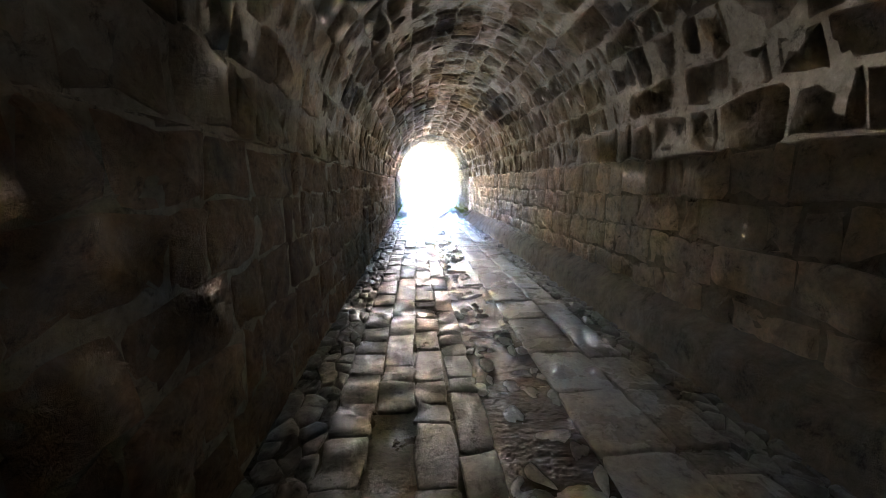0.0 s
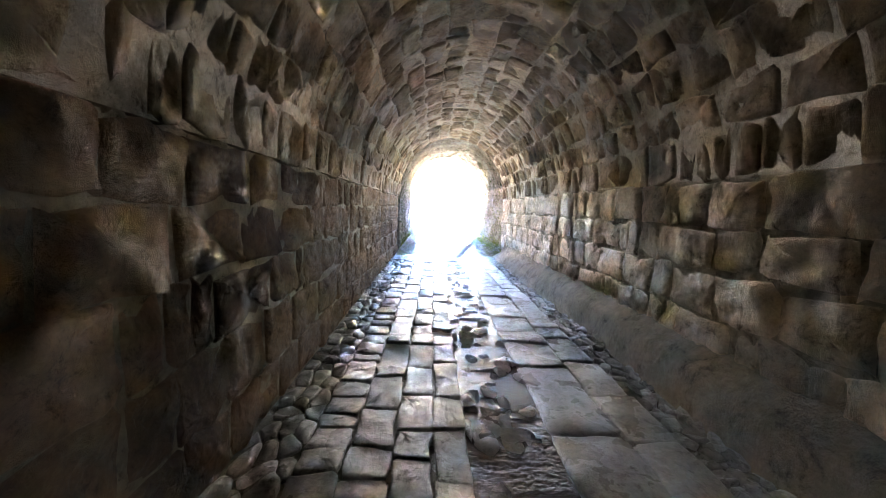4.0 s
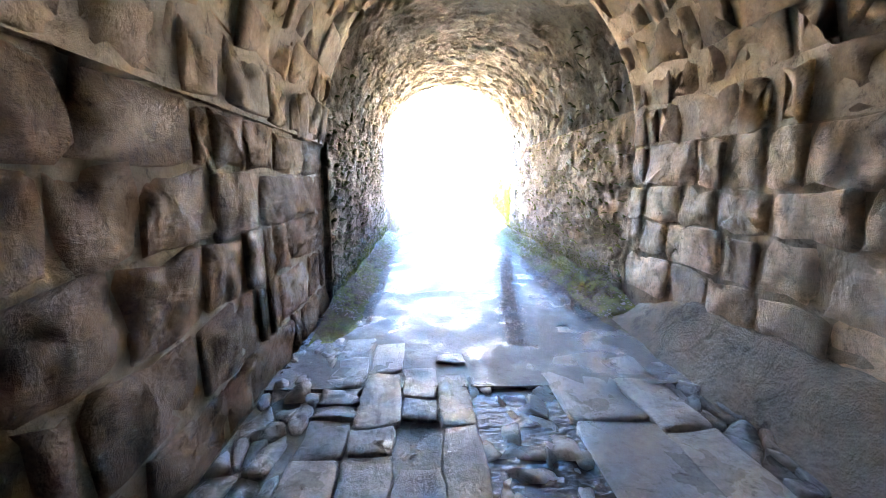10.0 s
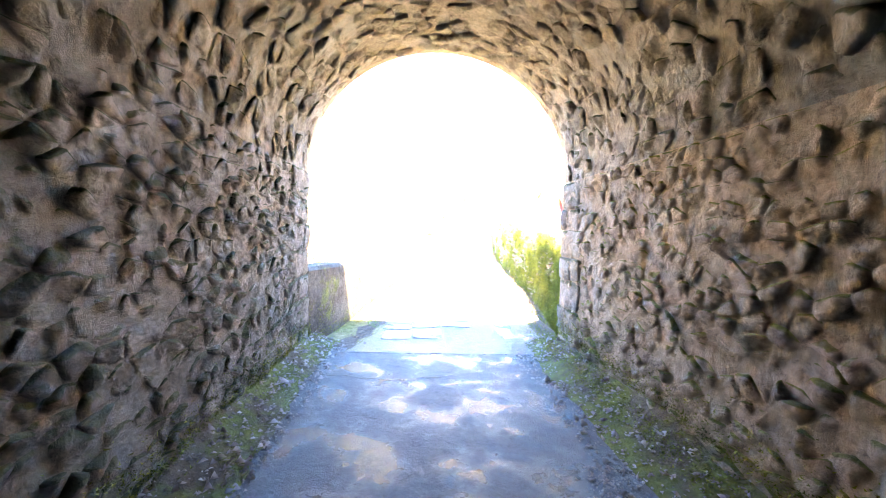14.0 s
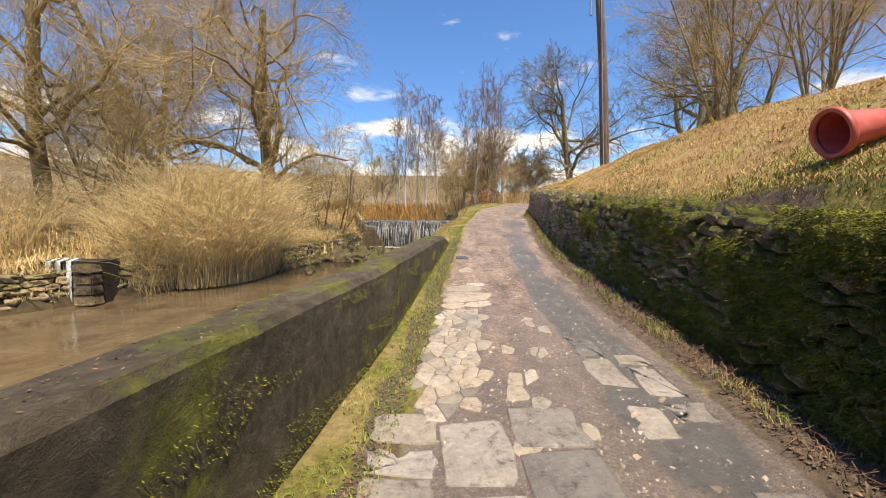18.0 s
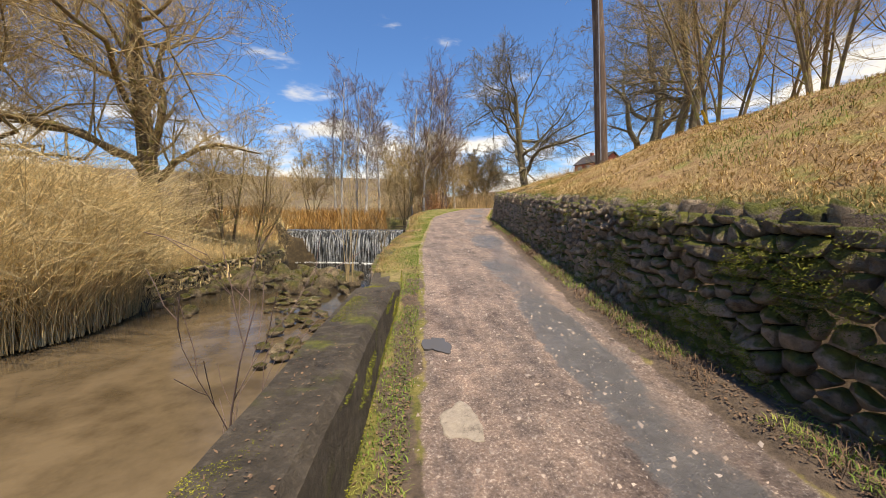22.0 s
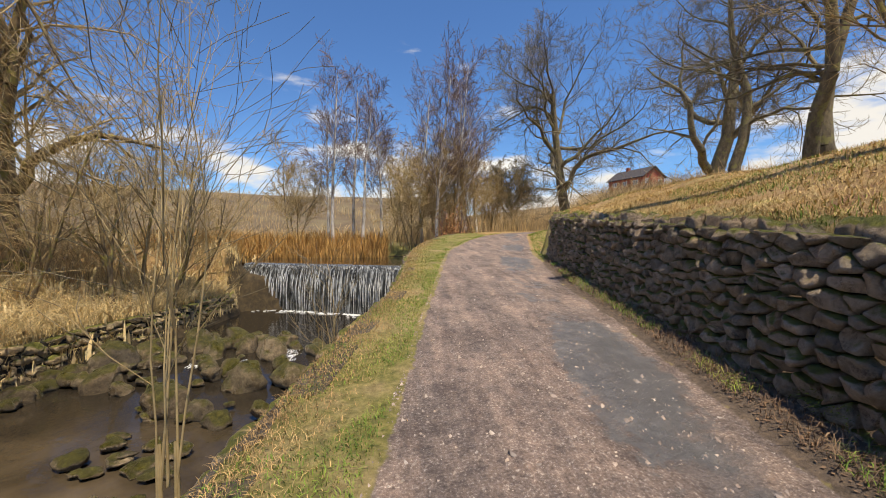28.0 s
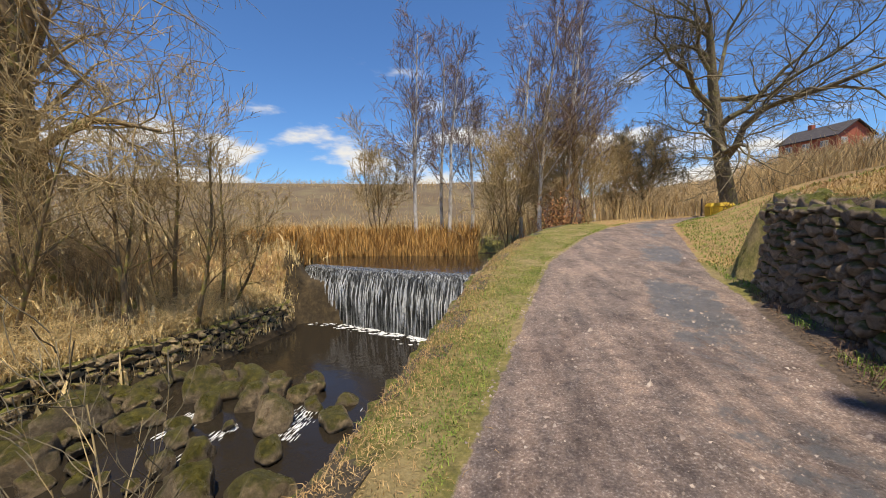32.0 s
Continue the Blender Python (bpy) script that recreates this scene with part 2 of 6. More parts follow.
M_LEDGE = stone("ledge_screed", (0.12, 0.105, 0.085), (0.23, 0.205, 0.17), (0.36, 0.33, 0.28), 0.85, grain=9, depth=0.03, hewn=1.5)
M_SLAB = stone("wet_concrete", (0.04, 0.041, 0.045), (0.08, 0.08, 0.084), (0.14, 0.138, 0.138), 0.62, "object", wet=0.47, grain=20, depth=0.008)
M_CRACKED = stone("pale_cracked_concrete", (0.23, 0.22, 0.2), (0.34, 0.325, 0.3), (0.45, 0.435, 0.405), 0.6, "object", wet=0.2, grain=24, depth=0.006)
M_SLAB_PALE = stone("pale_wet_slab", (0.17, 0.167, 0.165), (0.27, 0.265, 0.265), (0.39, 0.385, 0.38), 0.45, "object", wet=0.3, grain=24, depth=0.006)
M_REDSLAB = stone("red_slab", (0.3, 0.1, 0.06), (0.42, 0.16, 0.1), (0.5, 0.26, 0.19), 0.5, wet=0.25, grain=20, depth=0.006)
M_PARAPET = stone("mossy_concrete", (0.03, 0.027, 0.02), (0.075, 0.066, 0.052), (0.22, 0.2, 0.175), 0.85, moss=MOSS, moss_amount=0.56, moss_up=0.05, grain=14, damp=(33, 25, 0.05))
M_DRY = stone("dry_wall_stone", (0.14, 0.115, 0.088), (0.38, 0.315, 0.245), (0.62, 0.54, 0.44), 0.85, "object", moss=MOSS, moss_amount=0.34, moss_up=0.35, grain=14, depth=0.025, hewn=1.5, damp=(34, 24, 0.24))
M_DRY_S = stone("dry_wall_stone_rest", (0.14, 0.115, 0.088), (0.38, 0.315, 0.245), (0.62, 0.54, 0.44), 0.85, "island", moss=MOSS, moss_amount=0.34, moss_up=0.35, grain=14, depth=0.025, hewn=1.5, damp=(34, 24, 0.24))
M_ROCK = stone("stream_boulder", (0.065, 0.052, 0.035), (0.22, 0.18, 0.12), (0.54, 0.46, 0.32), 0.55, "object", moss=((0.03, 0.035, 0.01), (0.11, 0.1, 0.022), (0.24, 0.21, 0.05)), moss_amount=0.52, moss_up=0.3, wet=0.3, grain=13, depth=0.03, hewn=1.4)
M_REVET = stone("bank_stone", (0.22, 0.18, 0.11), (0.46, 0.38, 0.25), (0.66, 0.57, 0.4), 0.85, "island", moss=((0.09, 0.1, 0.02), (0.2, 0.2, 0.035), (0.36, 0.33, 0.08)), moss_amount=0.42, moss_up=0.3, grain=14, hewn=1.5)
M_EARTH = stone("dark_core", (0.012, 0.011, 0.009), (0.03, 0.026, 0.02), (0.05, 0.045, 0.035), 0.95)

# ---- small builders ----


def ob_from(name, verts, faces, mat, parent=None, label="", smooth=False):
    me = bpy.data.meshes.new(name)
    me.from_pydata([tuple(v) for v in verts], [], faces)
    if mat:
        me.materials.append(mat)
    if smooth:
        me.polygons.foreach_set("use_smooth", [True] * len(me.polygons))
    ob = new(name, me)
    ob.parent = parent
    if label:
        ob["label"] = label
    return ob


def part(name, bm, mat, parent, label=""):
    me = bpy.data.meshes.new(name)
    bm.to_mesh(me)
    bm.free()
    me.materials.append(mat)
    ob = new(name, me)
    ob.parent = parent
    if label:
        ob["label"] = label
    return ob


def join_pieces(pieces):
    verts, faces, n = [], [], 0
    for v, f in pieces:
        verts.extend(v)
        faces.extend([tuple(i + n for i in q) for q in f])
        n += len(v)
    return verts, faces


def emit(parent, name, pieces, mat, mat_rest, key, limit=300):
    """The pieces that key ranks first become parts of their own, the rest one part of kind stuff."""
    pieces = sorted(pieces, key=lambda p: key(p[0][-1]))
    for v, f in pieces[:limit]:
        ob_from(name, v, f, mat, parent, smooth=True)
    if len(pieces) > limit:
        v, f = join_pieces(pieces[limit:])
        tagged(ob_from(name + "s", v, f, mat_rest, parent, smooth=True), kind="stuff")


def piece(poly, mapper, edge, bulge, rng, bury=0.06, rough=1.0, fine=0.075):
    """One stone from its outline in the plane (u, v): a buried rim, a worn edge and a hewn, uneven face. mapper(u, v, h) gives the place."""
    pts = []
    for k in range(len(poly)):
        p, q = np.array(poly[k]), np.array(poly[(k + 1) % len(poly)])
        m_ = max(1, int(np.hypot(*(q - p)) / fine))
        pts += [p + (q - p) * i / m_ for i in range(m_)]
    poly = np.array(pts)
    c = poly.mean(0)
    n = len(poly)
    h0 = edge + rng.uniform(-0.5, 0.7) * bulge * 0.5
    tilt = rng.uniform(-1, 1, 2) * bulge * 0.4
    size = np.abs(poly - c).max(0) + 1e-6
    off = rng.uniform(0, 90)

    def hewn(q, h):
        lift = noise.noise(Vector((q[0] * 6, q[1] * 6, off))) * 0.75 + noise.noise(Vector((q[0] * 15, q[1] * 15, off))) * 0.4
        return h + lift * bulge * rough + float(((q - c) / size) @ tilt)
    verts = [mapper(q[0], q[1], -bury) for q in poly]
    for s_, h in ((1.0, h0 - 0.15 * bulge), (0.93, h0 + 0.25 * bulge), (0.66, h0 + 0.45 * bulge), (0.34, h0 + 0.5 * bulge)):
        for q in c + (poly - c) * s_:
            verts.append(mapper(q[0], q[1], hewn(q, h)))
    verts.append(mapper(c[0], c[1], hewn(c, h0 + 0.5 * bulge)))
    faces = []
    for r in range(4):
        for i in range(n):
            j = (i + 1) % n
            faces.append((r * n + i, r * n + j, (r + 1) * n + j, (r + 1) * n + i))
    faces += [(4 * n + i, 4 * n + (i + 1) % n, 5 * n) for i in range(n)]
    return verts, faces


def block(u0, u1, v0, v1, rng, wob):
    """The outline of a squared stone: eight points round it, worn off square."""
    um, vm = (u0 + u1) / 2, (v0 + v1) / 2
    ch = min(u1 - u0, v1 - v0) * 0.08
    pts = [(u0 + ch, v0), (um, v0), (u1 - ch, v0), (u1, v0 + ch), (u1, v1 - ch), (u1 - ch, v1), (um, v1), (u0 + ch, v1), (u0, v1 - ch), (u0, v0 + ch)]
    return [(u + rng.uniform(-wob, wob), v + rng.uniform(-wob, wob)) for u, v in pts]


def courses(u0, u1, v0, v1, dv, du, joint, rng, wob=0.012, vary=0.3):
    """Outlines of coursed masonry: rows of height about dv, stones of length about du."""
    out = []
    rows = max(1, round((v1 - v0) / dv))
    vs = np.linspace(v0, v1, rows + 1)
    vs[1:-1] += rng.uniform(-1, 1, rows - 1) * dv * 0.12
    for a, b in zip(vs[:-1], vs[1:]):
        u = u0 - rng.uniform(0, du)
        while u < u1:
            w = du * rng.uniform(1 - vary, 1 + vary)
            s, e = max(u, u0), min(u + w, u1)
            if e - s > 0.25 * du:
                out.append(block(s + joint / 2, e - joint / 2, a + joint / 2, b - joint / 2, rng, wob))
            u += w
    return out


def clip(poly, p, n):
    """The part of a convex outline on the side of the line through p that n points away from."""
    out = []
    d = [(q[0] - p[0]) * n[0] + (q[1] - p[1]) * n[1] for q in poly]
    for i, q in enumerate(poly):
        j = (i + 1) % len(poly)
        if d[i] <= 0:
            out.append(q)
        if (d[i] < 0) != (d[j] < 0) and d[i] != d[j]:
            t = d[i] / (d[i] - d[j])
            out.append((q[0] + t * (poly[j][0] - q[0]), q[1] + t * (poly[j][1] - q[1])))
    return out


def cells(u0, u1, v0, v1, du, dv, joint, rng, jitter=0.42, worn=0.16):
    """Outlines of random rubble: the cells round scattered seeds, longer along u than along v when du > dv."""
    nu, nv = max(1, round((u1 - u0) / du)), max(1, round((v1 - v0) / dv))
    seed = {}
    for i in range(-1, nu + 1):
        for j in range(-1, nv + 1):
            off = 0.5 if j % 2 else 0.0
            seed[i, j] = ((i + 0.5 + off * 0.8 + rng.uniform(-jitter, jitter)), (j + 0.5 + rng.uniform(-jitter, jitter)))
    out = []
    su, sv = (u1 - u0) / nu, (v1 - v0) / nv
    for (i, j), s in seed.items():
        if not (0 <= i < nu and 0 <= j < nv):
            continue
        poly = [(max(s[0] - 1.5, 0), max(s[1] - 1.5, 0)), (min(s[0] + 1.5, nu), max(s[1] - 1.5, 0)), (min(s[0] + 1.5, nu), min(s[1] + 1.5, nv)), (max(s[0] - 1.5, 0), min(s[1] + 1.5, nv))]
        for a in range(-2, 3):
            for b in range(-2, 3):
                o = seed.get((i + a, j + b))
                if o and (a or b) and len(poly) > 2:
                    poly = clip(poly, ((s[0] + o[0]) / 2, (s[1] + o[1]) / 2), (o[0] - s[0], o[1] - s[1]))
        if len(poly) < 3:
            continue
        q = np.array(poly) * (su, sv) + (u0, v0)
        c = q.mean(0)
        q = c + (q - c) * (1 - joint / np.maximum(np.abs(q - c).max(0), joint * 1.5))
        # round the corners a little
        soft = []
        for k in range(len(q)):
            a, b = q[k], q[(k + 1) % len(q)]
            if np.hypot(*(b - a)) < 0.03:
                soft.append(tuple((a + b) / 2))
            else:
                soft += [tuple(a + (b - a) * worn), tuple(a + (b - a) * (1 - worn))]
        out.append(soft)
    return out


def tubes(segs, sides):
    """Tapered tubes, one for each (p0, p1, r0, r1), as arrays of vertices and faces."""
    if not len(segs):
        return np.zeros((0, 3)), np.zeros((0, 4), int)
    s = np.array(segs)
    a, b, ra, rb = s[:, 0:3], s[:, 3:6], s[:, 6], s[:, 7]
    d = b - a
    d /= np.linalg.norm(d, axis=1, keepdims=True) + 1e-9
    ref = np.where(np.abs(d[:, 2:3]) < 0.9, [[0.0, 0.0, 1.0]], [[1.0, 0.0, 0.0]])
    u = np.cross(d, ref)
    u /= np.linalg.norm(u, axis=1, keepdims=True) + 1e-9
    w = np.cross(d, u)
    ang = np.arange(sides) * 2 * math.pi / sides
    ring = np.cos(ang)[None, :, None] * u[:, None] + np.sin(ang)[None, :, None] * w[:, None]
    va, vb = a[:, None] + ring * ra[:, None, None], b[:, None] + ring * rb[:, None, None]
    v = np.concatenate([va, vb], 1).reshape(-1, 3)
    k = np.arange(sides)
    quad = np.stack([k, (k + 1) % sides, (k + 1) % sides + sides, k + sides], 1)
    f = (np.arange(len(s))[:, None, None] * 2 * sides + quad[None]).reshape(-1, 4)
    return v, f


def array_ob(name, v, f, mat, parent=None, label="", smooth=True):
    me = bpy.data.meshes.new(name)
    me.vertices.add(len(v))
    me.vertices.foreach_set("co", np.asarray(v, np.float32).ravel())
    k = f.shape[1]
    me.loops.add(f.size)
    me.loops.foreach_set("vertex_index", np.asarray(f, np.int32).ravel())
    me.polygons.add(len(f))
    me.polygons.foreach_set("loop_start", np.arange(0, f.size, k, dtype=np.int32))
    if smooth:
        me.polygons.foreach_set("use_smooth", np.ones(len(f), bool))
    me.update(calc_edges=True)
    me.materials.append(mat)
    ob = new(name, me)
    ob.parent = parent
    if label:
        ob["label"] = label
    return ob


# ---- plan ----
MOUTH, JOINT, BACK = 23.2, 17.45, -9.0


def lane(y):
    """Height of the lane: level in the tunnel, then a steady climb."""
    y = np.asarray(y, float)
    return np.where(y < 24, 0, np.where(y < 60, 0.07 * (y - 24), 2.52 + 0.03 * (y - 60)))


def line(*pts):
    xs, ys = [p[0] for p in pts], [p[1] for p in pts]
    return lambda y: np.interp(y, xs, ys)


lane_l = line((23, -0.45), (24.2, -0.1), (25.2, 0.1), (27.2, 0.35), (29, 0.5), (30.7, 0.65), (32, 0.82), (34.4, 1.1), (38.2, 1.47), (41.4, 1.97), (44.7, 2.55), (46.2, 2.79), (49.7, 3.43), (54.6, 5.13), (57.7, 6.6), (62, 9.6), (70, 17))
lane_r = line((23, 2.3), (26, 2.5), (28.5, 2.6), (31, 2.8), (33, 3.05), (35.5, 3.5), (38.8, 4.15), (41.2, 4.65), (43.5, 4.95), (47.1, 5.9), (48.5, 6.15), (54.5, 8.1), (58.6, 9.4), (62, 12.2), (70, 20))
wall_x = line((23, 2.55), (26, 2.9), (28.5, 3.02), (31, 3.22), (33, 3.48), (35.5, 3.95), (37, 4.22), (41, 4.97), (44, 5.52), (47.3, 6.15))
par_x = line((23, -0.95), (23.3, -0.92), (24.2, -0.66), (25.2, -0.45), (26.2, -0.27), (27.2, -0.08), (29, 0.15), (30.7, 0.36), (32, 0.52), (33.2, 0.68), (34.4, 0.8), (36, 0.9))
edge_x = line((23, -1.32), (23.3, -1.29), (24.2, -1.03), (25.2, -0.82), (26.2, -0.64), (27.2, -0.45), (29, -0.24), (30.7, -0.06), (32, 0.06), (34.4, 0.3), (37.7, 0.48), (41, 1.05), (42.9, 1.5), (44.9, 1.73), (48.5, 2.0), (50.9, 2.3), (54, 2.9), (58, 4.2), (62, 6.5), (70, 12))
far_x = line((20, -20), (30, -14.2), (34, -12.0), (35.2, -10.9), (36.5, -9.9), (38, -9.2), (41, -7.8), (44, -7.2), (48, -6.5), (51, -5.7), (54, -5.5), (55.5, -5.9), (58, -6.8), (62, -9), (70, -16))
WALL_H = 1.42
bank_h = line((0, 0), (3, 1.62), (6, 2.5), (10, 3.1), (18, 3.7), (40, 6.5), (120, 17), (400, 30))
verge_h = line((0, 0), (1.2, 0.22), (3, 0.95), (6, 1.9), (10, 2.6), (18, 3.6), (40, 7.5), (120, 17), (400, 30))


def smooth01(t):
    t = np.clip(t, 0, 1)
    return t * t * (3 - 2 * t)


def wave(x, y, s, seed=0.0):
    """A cheap smooth unevenness of about unit size."""
    return (np.sin(x * s * 1.3 + y * s * 0.7 + seed) + np.sin(x * s * -0.8 + y * s * 1.7 + seed * 2.1) + np.sin(x * s * 2.3 - y * s * 1.1 + seed * 0.7) * 0.6 + np.sin(x * s * 3.1 + y * s * 3.7 + seed * 1.3) * 0.4) / 3


def ground_z(x, y):
    x, y = np.asarray(x, float), np.asarray(y, float)
    g = lane(y)
    ll, lr, wx, ex, fx = lane_l(y), lane_r(y), wall_x(y), edge_x(y), far_x(y)
    # to the right: foot of the wall, then the bank above it, or the open verge past its end
    top = g + WALL_H - 0.06
    foot = g + 0.1 * smooth01((x - lr + 0.1) / 0.5)
    mound = 0.2 * np.exp(-((y - 26.0) / 1.3) ** 2) * smooth01((x - wx - 0.2) / 0.15)
    low = np.interp(y, (34, 38, 40.4, 43, 47), (0.95, 0.88, 0.68, 0.54, 0.5))
    low = low + (1 - low) * smooth01((x - wx - 9) / 12)
    bank = np.where(x < wx + 0.2, foot, top + mound + low * bank_h(np.maximum(x - wx - 0.25, 0)) + 0.06 * wave(x, y, 1.5) + 0.1 * wave(x, y, 0.6, 2) * smooth01((x - wx - 1) / 3))
    verge = g + verge_h(np.maximum(x - lr, 0)) + 0.05 * wave(x, y, 1.5)
    past = smooth01((y - 47.4) / 1.2)
    right = bank * (1 - past) + verge * past
    # to the left: the stream, its far bank, the marsh and the hill
    upper = smooth01((y - 54.6) / 0.8)
    bar = smooth01((x - ex + 2.2) / 1.2) * smooth01((y - 34) / 3) * smooth01((46 - y) / 3)
    bed = (-1.55 + 0.3 * bar) * (1 - upper) + 0.55 * upper + 0.12 * wave(x, y, 2.1)
    d = fx - x
    marsh = bed + (1.3 - 0.2 * upper) * smooth01((d + 0.5) / 1.0) + 0.9 * (1 - upper) * smooth01((d - 0.3) / 3.5) + 0.012 * np.clip(d, 0, 60) + 0.1 * wave(x, y, 0.9, 1) * smooth01(d / 2)
    left = np.where(d > -0.5, marsh, bed)
    close = smooth01((y - 60) / 4.0)
    left = left * (1 - close) + np.maximum(left, 1.75 + 0.08 * wave(x, y, 0.8)) * close
    r = np.hypot(x, y - 40)
    hill = 22 * smooth01((r - 55) / 150) + 18 * smooth01((r - 190) / 200) + 1.2 * wave(x, y, 0.035) * smooth01((r - 60) / 80)
    z = np.where(x < ex, left, np.where(x < ll, g - 0.02, np.where(x < lr, g, right)))
    ruts = 0.015 * wave(x, y, 3.0) + 0.02 * np.cos((x - (ll + lr) / 2) * 3.2)
    z = np.where((x >= ll) & (x <= lr), z + ruts * smooth01((y - 23.3) / 0.9), z)
    z = np.maximum(z, np.where(x < 25, hill - 1.0, -9) * (r > 55) + -9 * (r <= 55))
    return z

# ---- ground: one sheet from the stream to the horizon ----


def ground_material():
    m, nt, bsdf = material("ground")
    f4, f20, f70 = noise_node(nt, 0.8, 5), noise_node(nt, 14, 6, 0.7), noise_node(nt, 52, 5, 0.75)
    gravel = ramp(nt, f70, [(0.32, (0.065, 0.045, 0.04)), (0.47, (0.2, 0.152, 0.135)), (0.57, (0.3, 0.24, 0.215)), (0.64, (0.64, 0.57, 0.52))])
    gravel = mix(nt, 0.35, gravel, ramp(nt, f4, [(0.35, (0.14, 0.12, 0.108)), (0.65, (0.33, 0.25, 0.21))]))
    gravel = mix(nt, 1.0, gravel, ramp(nt, noise_node(nt, 2.6, 6, 0.7, (1, 0.45, 1)), [(0.36, (0.62, 0.6, 0.6)), (0.5, (0.95, 0.95, 0.95)), (0.64, (1.18, 1.15, 1.1))]), "MULTIPLY")
    gravel = mix(nt, 1.0, gravel, ramp(nt, noise_node(nt, 9, 6, 0.75), [(0.36, (0.6, 0.6, 0.62)), (0.5, (1, 1, 1)), (0.64, (1.25, 1.22, 1.18))]), "MULTIPLY")
    gravel = mix(nt, 1.0, gravel, ramp(nt, noise_node(nt, 4, 4, 0.6, (1, 0.1, 1)), [(0.38, (0.74, 0.75, 0.77)), (0.6, (1.14, 1.1, 1.06))]), "MULTIPLY")
    gravel = mix(nt, math_node(nt, "MULTIPLY", step(nt, math_node(nt, "ADD", noise_node(nt, 1.6, 5, 0.7), math_node(nt, "MULTIPLY", attribute(nt, "wet"), 0.4)), 0.62, 0.82), 0.7), gravel, ramp(nt, f70, [(0.3, (0.11, 0.095, 0.09)), (0.6, (0.22, 0.19, 0.18)), (0.72, (0.36, 0.32, 0.3))]))
    grass = ramp(nt, f20, [(0.3, (0.07, 0.075, 0.018)), (0.5, (0.17, 0.16, 0.04)), (0.7, (0.32, 0.26, 0.09))])
    grass = mix(nt, step(nt, noise_node(nt, 1.1, 4), 0.45, 0.62), grass, ramp(nt, f20, [(0.3, (0.17, 0.13, 0.05)), (0.7, (0.38, 0.3, 0.14))]))
    litter = ramp(nt, noise_node(nt, 7, 8, 0.8, (1, 0.6, 1)), [(0.3, (0.12, 0.07, 0.03)), (0.45, (0.3, 0.19, 0.08)), (0.58, (0.4, 0.27, 0.125)), (0.72, (0.52, 0.39, 0.2))])
    litter = mix(nt, step(nt, noise_node(nt, 1.3, 5, 0.7), 0.52, 0.64), litter, ramp(nt, f20, [(0.3, (0.12, 0.13, 0.03)), (0.5, (0.28, 0.26, 0.07)), (0.7, (0.46, 0.38, 0.15))]))
    litter = mix(nt, step(nt, noise_node(nt, 2.1, 5, 0.7), 0.56, 0.66), litter, ramp(nt, f20, [(0.3, (0.18, 0.09, 0.05)), (0.7, (0.38, 0.22, 0.12))]))
    bed = ramp(nt, noise_node(nt, 4, 6, 0.7), [(0.3, (0.02, 0.015, 0.008)), (0.55, (0.07, 0.05, 0.025)), (0.75, (0.14, 0.1, 0.05))])
    dirt = ramp(nt, f20, [(0.3, (0.06, 0.045, 0.033)), (0.6, (0.15, 0.11, 0.08)), (0.8, (0.26, 0.19, 0.13))])
    wood = ramp(nt, noise_node(nt, 0.12, 8, 0.75), [(0.3, (0.07, 0.05, 0.03)), (0.5, (0.14, 0.1, 0.055)), (0.62, (0.17, 0.14, 0.07)), (0.75, (0.2, 0.13, 0.07))])
    edge = noise_node(nt, 5, 5, 0.7)

    def mask(name):
        return step(nt, math_node(nt, "ADD", attribute(nt, name), math_node(nt, "MULTIPLY", math_node(nt, "SUBTRACT", edge, 0.5), 0.7)), 0.42, 0.58)
    col = mix(nt, mask("litter"), grass, litter)
    col = mix(nt, mask("far"), col, wood)
    col = mix(nt, mask("dirt"), col, dirt)
    col = mix(nt, mask("lane"), col, gravel)
    tar = ramp(nt, noise_node(nt, 6, 7, 0.75), [(0.3, (0.075, 0.078, 0.083)), (0.55, (0.13, 0.133, 0.138)), (0.75, (0.22, 0.215, 0.21))])
    col = mix(nt, math_node(nt, "MULTIPLY", mask("tar"), 0.85), col, tar)
    col = mix(nt, mask("bed"), col, bed)
    nt.links.new(col, bsdf.inputs["Base Color"])
    wet = step(nt, math_node(nt, "ADD", noise_node(nt, 0.9, 4, 0.6), math_node(nt, "MULTIPLY", attribute(nt, "wet"), 0.35)), 0.6, 0.75)
    r = math_node(nt, "SUBTRACT", 0.92, math_node(nt, "MULTIPLY", math_node(nt, "MULTIPLY", wet, mask("lane")), 0.5))
    r = math_node(nt, "SUBTRACT", r, math_node(nt, "MULTIPLY", mask("tar"), 0.4))
    nt.links.new(math_node(nt, "MAXIMUM", r, 0.3), bsdf.inputs["Roughness"])
    bump(nt, bsdf, [(f70, 0.7), (f20, 1.0), (noise_node(nt, 3.5, 4, 0.6), 0.5)], 1.0, 0.03)
    return m


def spaced(*runs):
    out = [runs[0][0]]
    for a, b, s in runs:
        out += list(np.linspace(a, b, max(1, round((b - a) / s)) + 1)[1:])
    return np.array(out)


